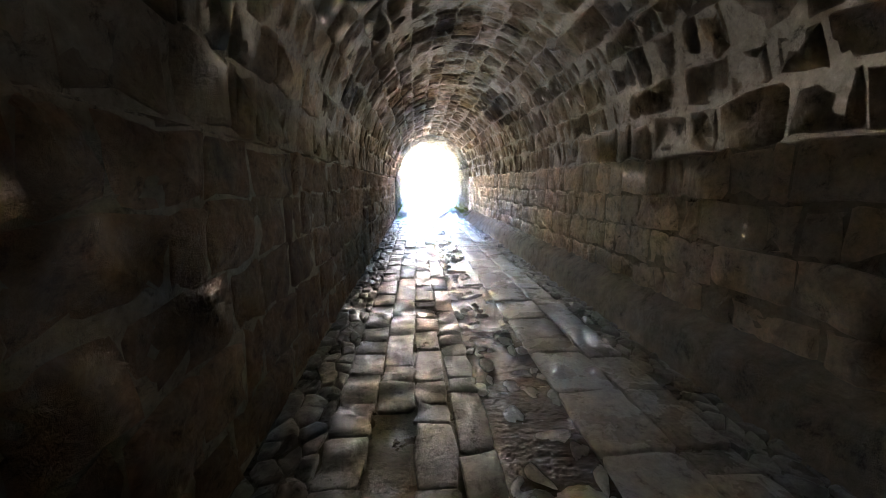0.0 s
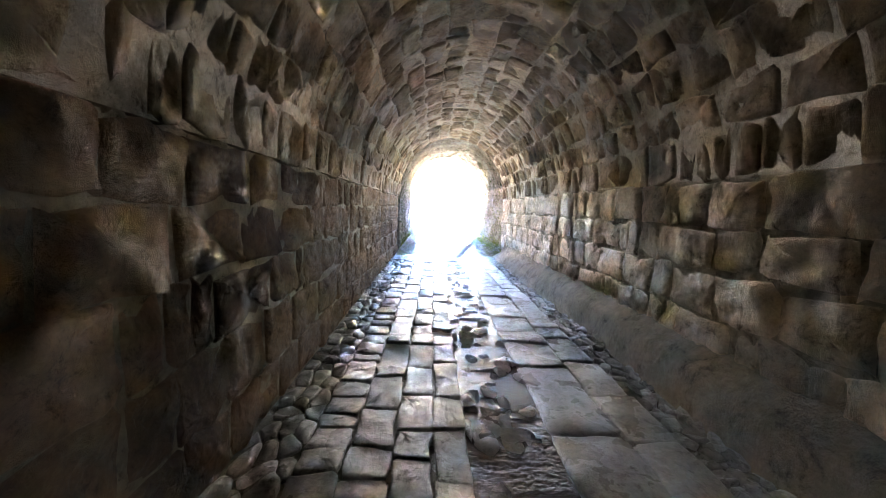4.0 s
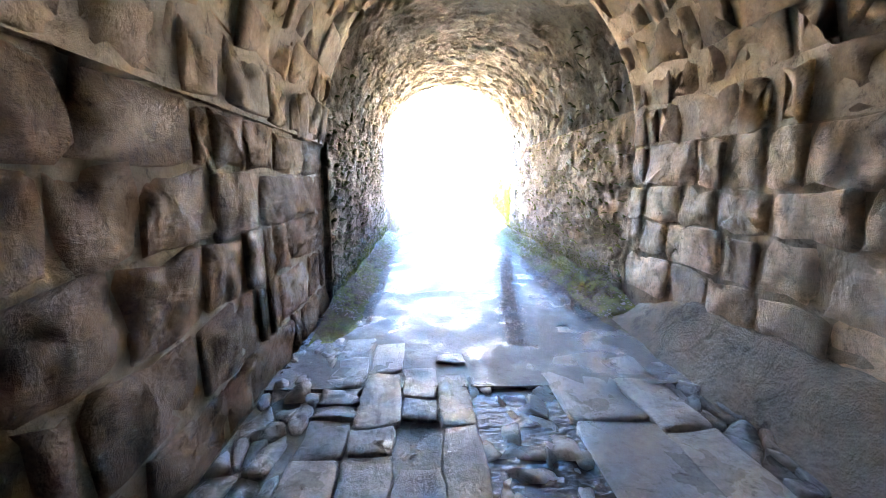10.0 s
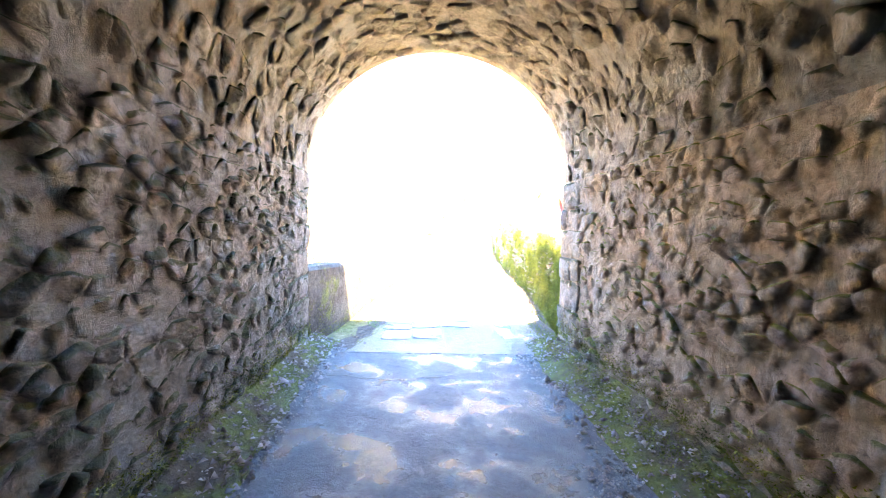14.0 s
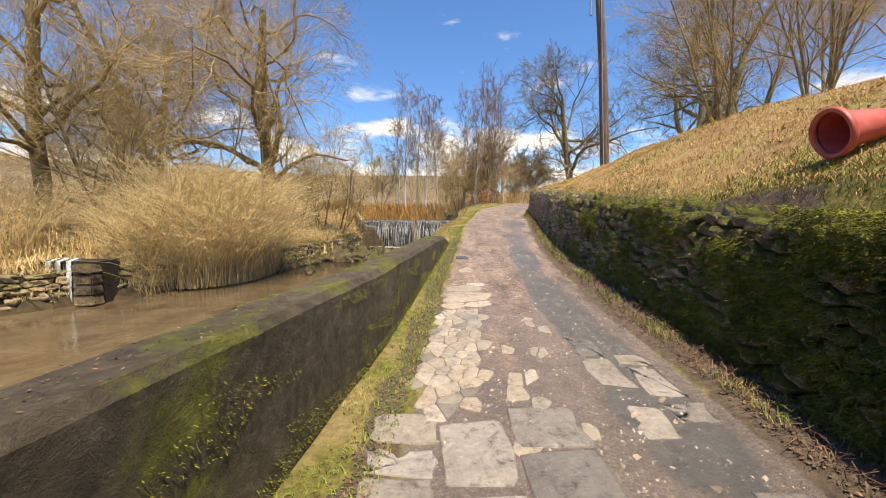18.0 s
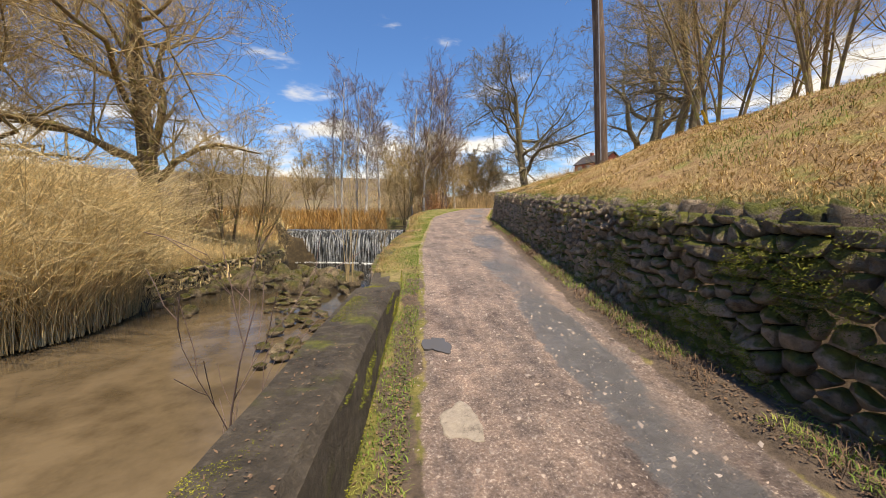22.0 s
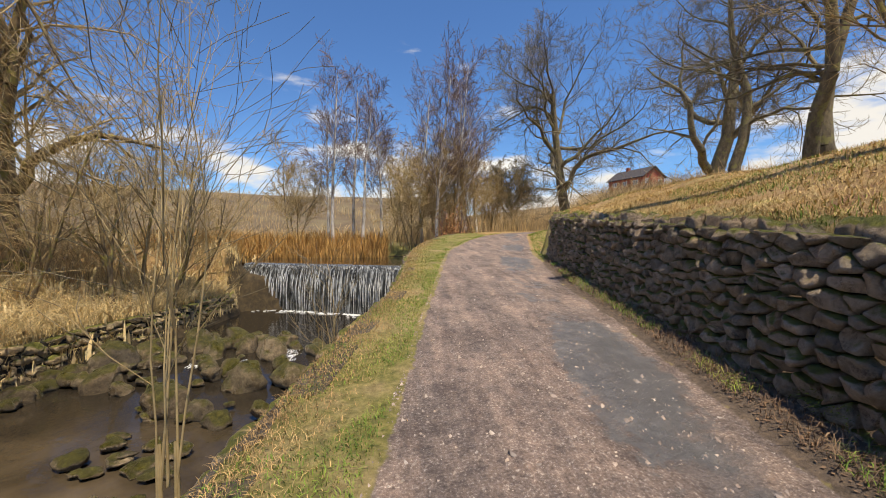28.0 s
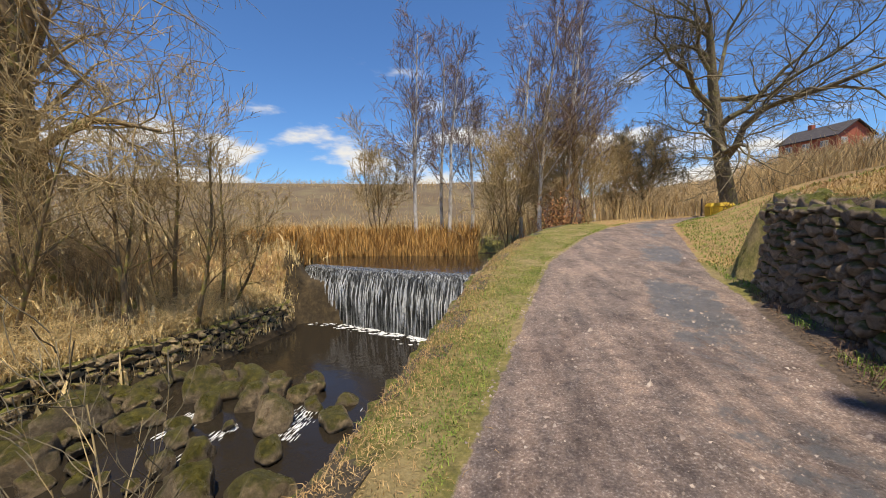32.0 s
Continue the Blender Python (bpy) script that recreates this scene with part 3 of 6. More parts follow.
gx = spaced((-1500, -300, 150), (-300, -60, 12), (-60, -20, 2), (-20, -9, 0.5), (-9, 9, 0.16), (9, 24, 0.5), (24, 60, 2), (60, 300, 12), (300, 1500, 150))
gy = spaced((-1500, -200, 200), (-200, 22.8, 18), (22.8, 23.1, 0.3), (23.1, 58, 0.2), (58, 75, 0.5), (75, 130, 2.5), (130, 420, 10), (420, 1500, 120))
GX, GY = np.meshgrid(gx, gy)
GZ = np.where(GY < 23, 3.86 + 0.0 * GX, ground_z(GX, GY))
gv = np.stack([GX, GY, GZ], -1).reshape(-1, 3)
nx = len(gx)
ii, jj = np.meshgrid(np.arange(len(gy) - 1), np.arange(nx - 1), indexing="ij")
gf = np.stack([ii * nx + jj, ii * nx + jj + 1, (ii + 1) * nx + jj + 1, (ii + 1) * nx + jj], -1).reshape(-1, 4)
keep = np.abs((gy[:-1] + gy[1:]) / 2 - 22.95)[ii.ravel()] > 0.1
ground = array_ob("ground", gv, gf[keep], ground_material())
tagged(ground, "winter ground of gravel lane, grass, leaf litter and marsh", "ground", kind="structure")
gxx, gyy = gv[:, 0], gv[:, 1]
g_ll, g_lr, g_wx, g_ex, g_fx = lane_l(gyy), lane_r(gyy), wall_x(gyy), edge_x(gyy), far_x(gyy)
masks = {
    "lane": smooth01((gxx - g_ll + 0.05) / 0.25) * smooth01((g_lr + 0.1 - gxx) / 0.25) * (gyy > 22.9),
    "bed": np.where((gxx < g_ex) & (gxx > g_fx - 0.5) & (gyy < 62), 1.0, 0.0) * (gyy > 22.9),
    "dirt": np.where((gxx > g_lr - 0.1) & (gxx < g_wx + 0.3) & (gyy < 46.6), 0.75, 0.0) + 0.7 * np.where((gxx > g_ll - 0.28) & (gxx < g_ll + 0.05) & (gyy < 35), 1.0, 0.0),
    "litter": np.clip(smooth01((gxx - g_wx - 0.1) / 0.8) * 0.75 + 0.25 * wave(gxx, gyy, 0.5, 4), 0, 1) * (gxx > g_wx) + np.where((gxx > 9) & (gyy > 50), 0.7, 0) + 0.72 * ((gxx < g_fx - 0.2) & (gyy < 60)),
    "far": smooth01((np.hypot(gxx, gyy - 40) - 45) / 40),
    "tar": smooth01(1.3 - np.abs(gxx - (g_lr - 0.5 - 0.012 * (gyy - 27))) / (0.42 + 0.3 * smooth01((gyy - 33) / 4))) * smooth01((gyy - 24.6) / 1.5) * (0.62 + 0.38 * smooth01((34.5 - gyy) / 4)) * (0.85 + 0.5 * wave(gxx, gyy, 1.1, 3)),
    "wet": smooth01((31 - gyy) / 6) + smooth01(1 - np.abs(gxx - (g_lr - 0.45)) / 0.5) * smooth01((44 - gyy) / 6),
}
for k, v in masks.items():
    ground.data.attributes.new(k, "FLOAT", "POINT").data.foreach_set("value", np.clip(v, 0, 1).astype(np.float32))

# ---- tunnel ----
AX0, AX1, ASP, ACR = -0.98, 2.41, 1.78, 3.66      # squared stone length: wall faces, springing, crown
BX0, BX1, BSP, BCR = -0.9, 2.4, 2.2, 3.77       # rubble length next to the mouth


def arch_point(x0, x1, spring, crown, a, h):
    """A point on the vault at the angle a from its right springing, h inside the stone face."""
    c, rx, rz_ = (x0 + x1) / 2, (x1 - x0) / 2, crown - spring
    return c + (rx - h) * math.cos(a), spring + (rz_ - h) * math.sin(a)


def shell(x0, x1, spring, crown, y0, y1, inset, thick=0.12):
    """Mortar core of one length of vault."""
    n, rows = 28, 2
    v, f = [], []
    for y in (y0, y1):
        for r in (0, thick):
            for i in range(n + 1):
                x, z = arch_point(x0, x1, spring, crown, math.pi * i / n, inset - r)
                v.append((x, y, z))
    m = n + 1
    for i in range(n):
        f.append((i, i + 1, 2 * m + i + 1, 2 * m + i))
        f.append((m + i, 3 * m + i, 3 * m + i + 1, m + i + 1))
        f.append((i, m + i, m + i + 1, i + 1))
        f.append((2 * m + i, 2 * m + i + 1, 3 * m + i + 1, 3 * m + i))
    return v, f


def box(x0, x1, y0, y1, z0, z1):
    v = [(x, y, z) for z in (z0, z1) for y in (y0, y1) for x in (x0, x1)]
    return v, [(0, 2, 3, 1), (4, 5, 7, 6), (0, 1, 5, 4), (2, 6, 7, 3), (0, 4, 6, 2), (1, 3, 7, 5)]


rng = np.random.default_rng(4)


def mid_key(y0):
    return lambda p: abs(p[1] - y0)


# vaults: core and stones in one mesh each
def vault(name, x0, x1, spring, crown, y0, y1, mat, label, rubble):
    arc = math.pi / 2 * (3 * ((x1 - x0) / 2 + crown - spring) - math.sqrt((3 * (x1 - x0) / 2 + crown - spring) * ((x1 - x0) / 2 + 3 * (crown - spring)))) / math.pi * 2
    mapper = lambda u, v, h: (lambda p: (p[0], u, p[1]))(arch_point(x0, x1, spring, crown, math.pi * v / arc, h))
    polys = cells(y0, y1, 0, arc, 0.17, 0.125, 0.005, rng, 0.48, 0.1) if rubble else courses(y0, y1, 0, arc, 0.21, 0.42, 0.016, rng, 0.024, 0.6)
    pieces = [piece(p, mapper, -0.012 if rubble else 0.006, 0.045 if rubble else 0.036, rng, 0.06, 1.7, 0.12) for p in polys]
    v, f = join_pieces([shell(x0, x1, spring, crown, y0, y1, 0.0 if rubble else 0.01)] + pieces)
    ob = tagged(ob_from(name, v, f, mat, smooth=True), label, "ceiling", kind="structure")
    if not rubble:
        ob.data.materials.append(M_MORTAR)
        ob.data.polygons.foreach_set("material_index", [1 if i < 112 else 0 for i in range(len(f))])
    return ob


vault("ceiling_inner_vault", AX0 + 0.035, AX1, ASP, ACR, BACK, JOINT, M_VAULT, "rough brown stone barrel vault with pale mortar joints", False)
vault("ceiling_mouth_vault", BX0, BX1, BSP, BCR, JOINT, MOUTH, M_RUBBLE_S, "mossy rubble stone barrel vault beside the tunnel mouth", True)


def tunnel_wall(name, x, side, z0, z1, y0, y1, mat, rest, label, rubble, near):
    """A wall whose face is at x and looks to +x for side 1, to -x for side -1."""
    v, f = box(min(x, x - side * 0.6), max(x, x - side * 0.6), y0, y1, -0.4, z1)
    wall = tagged(ob_from(name, v, f, rest if rubble else M_MORTAR), label, "wall", kind="structure")
    mapper = lambda u, v, h: (x + side * h, u, v)
    polys = cells(y0, y1, z0, z1, 0.15, 0.11, 0.005, rng, 0.48, 0.1) if rubble else courses(y0, y1, z0, z1, 0.33, 0.46, 0.024, rng, 0.034, 0.65)
    emit(wall, "stone", [piece(p, mapper, -0.012 if rubble else 0.008, 0.045 if rubble else 0.034, rng, 0.04, 1.5 if rubble else 1.35) for p in polys], mat, rest, mid_key(near))
    return wall


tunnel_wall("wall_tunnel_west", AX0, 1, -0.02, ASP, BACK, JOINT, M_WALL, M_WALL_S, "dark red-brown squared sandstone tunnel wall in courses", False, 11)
tunnel_wall("wall_tunnel_east", AX1, -1, 0.3, ASP, BACK, JOINT, M_WALL_LIT, M_WALL_LIT_S, "brown squared sandstone tunnel wall, coloured paler as if lit", False, 11)
tunnel_wall("wall_mouth_west", BX0, 1, -0.02, BSP, JOINT, MOUTH, M_RUBBLE, M_RUBBLE_S, "grey-green mossy rubble stone wall by the tunnel mouth", True, 21)
tunnel_wall("wall_mouth_east", BX1, -1, -0.02, BSP, JOINT, MOUTH, M_TAN_LIT, M_TAN_LIT_S, "tan and grey rubble stone wall by the tunnel mouth, lightened as if lit", True, 21)
# step between the two lengths, and an unseen wall added to shut the end behind
n = 28
for name, y, x0, x1, sp, cr in (("wall_vault_step", JOINT + 0.01, BX0, BX1, BSP, BCR),):
    v, f = [], []
    ring = [(x0, -0.2)] + [arch_point(x0, x1, sp, cr, math.pi - math.pi * i / n, 0) for i in range(n + 1)] + [(x1, -0.2)]
    for k, (x, z) in enumerate(ring):
        cx = (x0 + x1) / 2
        v += [(x, y, z), (cx + (x - cx) * 1.35, y, 1.0 + (z - 1.0) * 1.35 if z > 1 else z)]
    f = [(2 * k, 2 * k + 1, 2 * k + 3, 2 * k + 2) for k in range(len(ring) - 1)]
    tagged(ob_from(name, v, f, M_MORTAR), "rough mortar step where the vault narrows", "wall", kind="structure")
v, f = box(-2, 3.6, BACK - 0.4, BACK, -0.4, 4.4)
tagged(ob_from("wall_tunnel_end", v, f, M_MORTAR), "unseen wall added to close the tunnel off from daylight", "wall", kind="structure")

# portal wall round the mouth
def portal():
    v, f = [], []
    ring = [(BX0, -0.3)] + [arch_point(BX0, BX1, BSP, BCR, math.pi - math.pi * i / n, 0) for i in range(n + 1)] + [(BX1, -0.3)]
    outer = [(-7.0, -2.4)] + [(-7.0 + (9.4 + 7.0) * i / n, 3.88) for i in range(n + 1)] + [(9.4, -2.4)]
    for y in (MOUTH - 0.02, MOUTH + 0.12):
        v += [(x, y, z) for x, z in ring] + [(x, y, z) for x, z in outer]
    m = len(ring)
    for i in range(m - 1):
        f.append((i, i + 1, m + i + 1, m + i))
        f.append((2 * m + i, 3 * m + i, 3 * m + i + 1, 2 * m + i + 1))
        f.append((i, 2 * m + i, 2 * m + i + 1, i + 1))
        f.append((m + i, m + i + 1, 3 * m + i + 1, 3 * m + i))
    return v, f


v, f = portal()
head = tagged(ob_from("wall_portal", v, f, M_MORTAR), "squared stone portal wall round the tunnel mouth", "wall", kind="structure")
jambs = []
for x, side in ((BX0, 1), (BX1, -1)):
    mp = lambda u, v, h, x=x, side=side: (x + side * h, u, v)
    jambs += [piece(p, mp, 0.012, 0.03, rng, 0.05) for p in courses(MOUTH - 0.5, MOUTH + 0.16, 0.0, BSP, 0.33, 0.5, 0.015, rng)]
emit(head, "quoin", jambs, M_RUBBLE, M_RUBBLE_S, mid_key(MOUTH))

# ---- tunnel floor ----
v, f = box(AX0, AX1, BACK, JOINT, -0.4, -0.035)
floor = tagged(ob_from("floor", v, f, M_SILT), "wet worn stone sett floor with a water channel", "floor", kind="structure")
flat = lambda u, v, h: (v, u, h)
setts = []
FL_END = 16.2
for x0, x1, du, kind in ((-0.97, -0.58, 0.2, 1), (-0.58, -0.31, 0.3, 0), (-0.31, -0.04, 0.42, 0), (-0.04, 0.21, 0.4, 0), (0.21, 0.44, 0.5, 0), (1.0, 1.5, 0.7, 0), (1.5, 1.84, 0.5, 0), (1.84, 2.18, 0.17, 1)):
    stop = FL_END + rng.uniform(-0.25, 0.55)
    if kind:
        polys = cells(-5, stop, x0, x1, du, 0.13, 0.006, rng, 0.48, 0.12)
        setts += [piece(p, flat, -0.022, 0.032, rng, 0.04, 1.6, 0.06) for p in polys if rng.uniform() > 0.08]
    else:
        setts += [piece(p, flat, -0.006 + rng.normal(0, 0.004), 0.016, rng, 0.05, 1.8, 0.1) for p in courses(-5, stop, x0, x1, x1 - x0, du, 0.014, rng, 0.018, 0.6) if x0 > 0.9 or rng.uniform() > 0.04]
# cross stones worn hollow in the channel, with water standing between them
setts += [piece(p, flat, -0.052 + rng.uniform(0, 0.022), 0.026, rng, 0.03, 1.7) for p in courses(-5, FL_END - 0.2, 0.46, 0.97, 0.5, 0.26, 0.05, rng, 0.03, 0.6) if rng.uniform() > 0.3]
setts += [piece(p, flat, -0.035, 0.03, rng, 0.03, 1.7, 0.05) for p in cells(-5, FL_END - 0.2, 0.42, 1.02, 0.2, 0.12, 0.012, rng, 0.48) if rng.uniform() > 0.55]
emit(floor, "sett", setts, M_SETT, M_SETT_S, mid_key(9.5))

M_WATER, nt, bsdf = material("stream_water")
# silt brown, lightened downstream for sky and bank reflections; dark pool under the weir
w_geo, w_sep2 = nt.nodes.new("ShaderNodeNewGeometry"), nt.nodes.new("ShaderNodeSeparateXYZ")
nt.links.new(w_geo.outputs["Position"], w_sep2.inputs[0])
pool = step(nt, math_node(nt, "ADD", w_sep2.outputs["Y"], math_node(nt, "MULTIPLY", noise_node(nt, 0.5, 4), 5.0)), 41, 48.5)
silt_sheen = ramp(nt, noise_node(nt, 1.1, 5), [(0.35, (0.075, 0.055, 0.032)), (0.65, (0.15, 0.112, 0.068))])
nt.links.new(mix(nt, pool, silt_sheen, (0.022, 0.018, 0.013)), bsdf.inputs["Base Color"])
bsdf.inputs["Roughness"].default_value, bsdf.inputs["IOR"].default_value = 0.04, 1.33
bump(nt, bsdf, [(noise_node(nt, 3.0, 3, 0.5), 1.0), (noise_node(nt, 11, 3, 0.5), 0.3)], 0.2, 0.05)
M_TRICKLE, nt, bsdf = material("channel_water")
bsdf.inputs["Base Color"].default_value = (0.035, 0.022, 0.013, 1)
bsdf.inputs["Roughness"].default_value, bsdf.inputs["IOR"].default_value = 0.07, 1.33
bump(nt, bsdf, [(noise_node(nt, 7, 3, 0.6, (0.6, 1.4, 1)), 1.0), (noise_node(nt, 30, 4, 0.6), 0.8)], 0.75, 0.03)
v, f = box(0.43, 1.01, BACK, 16.6, -0.07, -0.024)
tagged(ob_from("water_channel", v, f, M_TRICKLE), "shallow dark water trickling along the floor channel", "water", kind="structure")

# sloping ledge along the east wall
v, f = [], []
ys = np.arange(BACK, JOINT + 0.2, 0.2)
prof = [(2.12, -0.05), (2.14, 0.0), (2.16, 0.14), (2.2, 0.31), (2.26, 0.36), (2.38, 0.44), (2.52, 0.53)]
for y in ys:
    t = smooth01((y - 10.5) / 3.0)
    low = [(2.02, -0.05), (2.05, 0.0), (2.12, 0.08), (2.2, 0.2), (2.3, 0.32), (2.4, 0.43), (2.52, 0.5)]
    end = float(smooth01((y - 16.2) / 1.45))
    for (a, b), (c, d) in zip(prof, low):
        b, d = b * (1 - end) - 0.03 * end, d * (1 - end) - 0.03 * end
        v.append((a * (1 - t) + c * t + 0.03 * rng.uniform(-1, 1) * t, y, b * (1 - t) + d * t + rng.uniform(-0.012, 0.012) + 0.02 * t * rng.uniform(-1, 1)))
k = len(prof)
for i in range(len(ys) - 1):
    f += [(i * k + j, i * k + j + 1, (i + 1) * k + j + 1, (i + 1) * k + j) for j in range(k - 1)]
tagged(ob_from("ledge", v, f, M_LEDGE, smooth=True), "sloping grey silted ledge along the tunnel wall", "ledge", kind="structure")

# wet concrete lane inside the mouth
v, f = box(AX0, BX1, FL_END - 0.45, MOUTH + 0.1, -0.3, -0.004)
apron = tagged(ob_from("floor_mouth", v, f, M_SLAB), "wet blue-grey concrete lane at the tunnel mouth", "floor", kind="structure")

# ---- parapet beside the stream ----
v, f = [], []
ys = np.arange(23.34, 35.3, 0.25)
for y in ys:
    x, b = float(par_x(y)), float(lane(y))
    fade = float(smooth01((y - 32.6) / 2.4))
    top = (1.0 + 0.008 * float(wave(y, 0, 3))) * (1 - fade) + (b - 0.03) * fade
    w = lambda s: 0.012 * float(wave(y, s, 5, s))
    wd = float(np.interp(y, (28, 34), (0.37, 0.5)))
    v += [(x - wd, y, -2.3), (x - wd + w(1), y, top - 0.05), (x - wd + 0.04, y, top + w(2) * 0.5), (x - 0.05, y, top + w(3) * 0.5), (x + w(4), y, top - 0.05), (x + w(5), y, b - 0.3)]
for i in range(len(ys) - 1):
    f += [(i * 6 + j, i * 6 + j + 1, i * 6 + 7 + j, i * 6 + 6 + j) for j in range(5)]
f += [(5, 4, 3, 2, 1, 0), tuple((len(ys) - 1) * 6 + j for j in range(6))]
tagged(ob_from("parapet", v, f, M_PARAPET), "low dark mossy concrete parapet wall beside the stream", "parapet", kind="structure")
# retaining wall of the lane above the stream
v, f = [], []
ys = np.arange(34.4, 60.01, 0.3)
for y in ys:
    x, b = float(edge_x(y)), float(lane(y))
    v += [(x - 0.3, y, -2.3), (x + 0.03 * float(wave(y, 1, 2)), y, b - 0.02), (x + 0.3, y, b - 0.02 + 0.02 * float(wave(y, 2, 3))), (x + 0.3, y, -2.3)]
for i in range(len(ys) - 1):
    f += [(i * 4 + j, i * 4 + j + 1, i * 4 + 5 + j, i * 4 + 4 + j) for j in range(3)]
bankwall = tagged(ob_from("wall_stream", v, f, M_PARAPET), "mossy stone retaining wall between lane and stream", "wall", kind="structure")

# ---- dry stone wall ----
def drywall():
    y0, y1 = 23.34, 47.3
    base = []
    v, f = [], []
    ys = np.arange(y0, y1 + 0.01, 0.25)
    for y in ys:
        x, b = float(wall_x(y)), float(lane(y))
        v += [(x + 0.08, y, b - 0.2), (x + 0.26, y, b + WALL_H - 0.12), (x + 0.75, y, b + WALL_H - 0.12), (x + 0.75, y, b - 0.2)]
    for i in range(len(ys) - 1):
        f += [(i * 4 + j, i * 4 + j + 1, i * 4 + 5 + j, i * 4 + 4 + j) for j in range(3)]
    e = (len(ys) - 1) * 4
    f += [(3, 2, 1, 0), (e, e + 1, e + 2, e + 3)]
    wall = tagged(ob_from("wall_dry_stone", v, f, M_EARTH), "mossy dark dry stone retaining wall below the grass bank", "wall", kind="structure")

    def face(u, v, h):
        return (float(wall_x(u)) + 0.03 + 0.18 * v / WALL_H - h, u, float(lane(u)) + v)

    def cap(u, v, h):
        return (float(wall_x(u)) + 0.2 + v, u, float(lane(u)) + WALL_H - 0.1 + h)

    def end(u, v, h):
        return (float(wall_x(y1)) + 0.05 + u, y1 + h, float(lane(y1)) + v)
    r = np.random.default_rng(8)
    stones = [piece(p, face, 0.02, 0.065, r, 0.1, 1.5) for p in cells(y0, y1, -0.05, WALL_H - 0.1, 0.2, 0.125, 0.009, r, 0.48, 0.14)]
    stones += [piece(p, cap, 0.02, 0.1, r, 0.06, 1.2) for p in cells(y0, y1, -0.02, 0.36, 0.3, 0.38, 0.012, r, 0.35)]
    stones += [piece(p, end, 0.02, 0.075, r, 0.1, 1.3) for p in cells(0, 0.6, -0.05, WALL_H - 0.05, 0.28, 0.18, 0.012, r)]
    emit(wall, "stone", stones, M_DRY, M_DRY_S, mid_key(30))
    return wall


drywall()

# ---- stream and weir ----
def water(name, pts, z, label):
    v = [(x, y, z) for x, y in pts]
    return tagged(ob_from(name, v, [tuple(range(len(v)))], M_WATER), label, "water", kind="structure")


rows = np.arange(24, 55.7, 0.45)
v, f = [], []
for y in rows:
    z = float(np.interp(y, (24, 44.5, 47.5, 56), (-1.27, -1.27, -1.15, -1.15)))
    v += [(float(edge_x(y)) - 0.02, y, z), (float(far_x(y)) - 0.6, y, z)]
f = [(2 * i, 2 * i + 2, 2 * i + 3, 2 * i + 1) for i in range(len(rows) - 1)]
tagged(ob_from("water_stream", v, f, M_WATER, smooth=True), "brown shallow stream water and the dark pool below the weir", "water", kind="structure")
rows = np.arange(56.5, 62.5, 0.5)
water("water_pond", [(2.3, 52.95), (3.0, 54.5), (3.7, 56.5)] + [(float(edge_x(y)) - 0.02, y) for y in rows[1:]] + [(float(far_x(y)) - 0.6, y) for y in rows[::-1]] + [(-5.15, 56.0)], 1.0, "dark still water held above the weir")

# ---- weir, falls and rocks ----
M_FALL, nt, bsdf = material("falling_water")
streak = noise_node(nt, 5.0, 5, 0.65, (3.2, 3.2, 0.16))
fallc = ramp(nt, streak, [(0.44, (0.02, 0.021, 0.02)), (0.55, (0.12, 0.13, 0.13)), (0.67, (0.55, 0.58, 0.6)), (0.78, (0.85, 0.87, 0.88))])
nt.links.new(fallc, bsdf.inputs["Base Color"])
bsdf.inputs["Roughness"].default_value = 0.25
bump(nt, bsdf, [(streak, 1.0)], 0.8, 0.06)
M_FOAM = plain("foam", [(0.35, (0.3, 0.33, 0.34)), (0.55, (0.75, 0.78, 0.8)), (0.7, (0.9, 0.91, 0.92))], 9, 0.5)
WA, WB = Vector((-5.85, 56.08, 0)), Vector((1.95, 52.75, 0))
CREST = 0.99


def along(t, off, z):
    d = (WB - WA).normalized()
    n = Vector((d.y, -d.x, 0))
    p = WA.lerp(WB, t) + n * off
    return (p.x, p.y, z)


weir = tagged(new("weir"), "dark stone weir with water falling over its level crest", "weir")
N = 40
v, f = [], []
for i in range(N + 1):
    t = i / N
    o = 0.03 * math.sin(i * 1.7)
    v += [along(t, 0.1 + o, -2.0), along(t, 0.0, CREST - 0.03), along(t, -0.5, CREST - 0.03), along(t, -0.5, -2.0)]
for i in range(N):
    f += [(i * 4 + j, i * 4 + 4 + j, i * 4 + 5 + j, i * 4 + 1 + j) for j in range(3)]
ob_from("crest_wall", v, f, M_EARTH, weir, "wet black stone face")
rows = [(-0.45, CREST + 0.025), (-0.1, CREST + 0.02), (0.06, CREST - 0.02), (0.16, CREST - 0.2), (0.24, CREST - 0.7), (0.3, CREST - 1.4), (0.34, -1.2)]
v, f = [], []
N = 120
rf = np.random.default_rng(3)
for i in range(N + 1):
    t = i / N
    wob = rf.uniform(-0.03, 0.03)
    v += [along(t, o + wob * k / 6, z) for k, (o, z) in enumerate(rows)]
k = len(rows)
for i in range(N):
    f += [(i * k + j, (i + 1) * k + j, (i + 1) * k + j + 1, i * k + j + 1) for j in range(k - 1)]
ob_from("water_curtain", v, f, M_FALL, weir, "white streaked falling water", True)
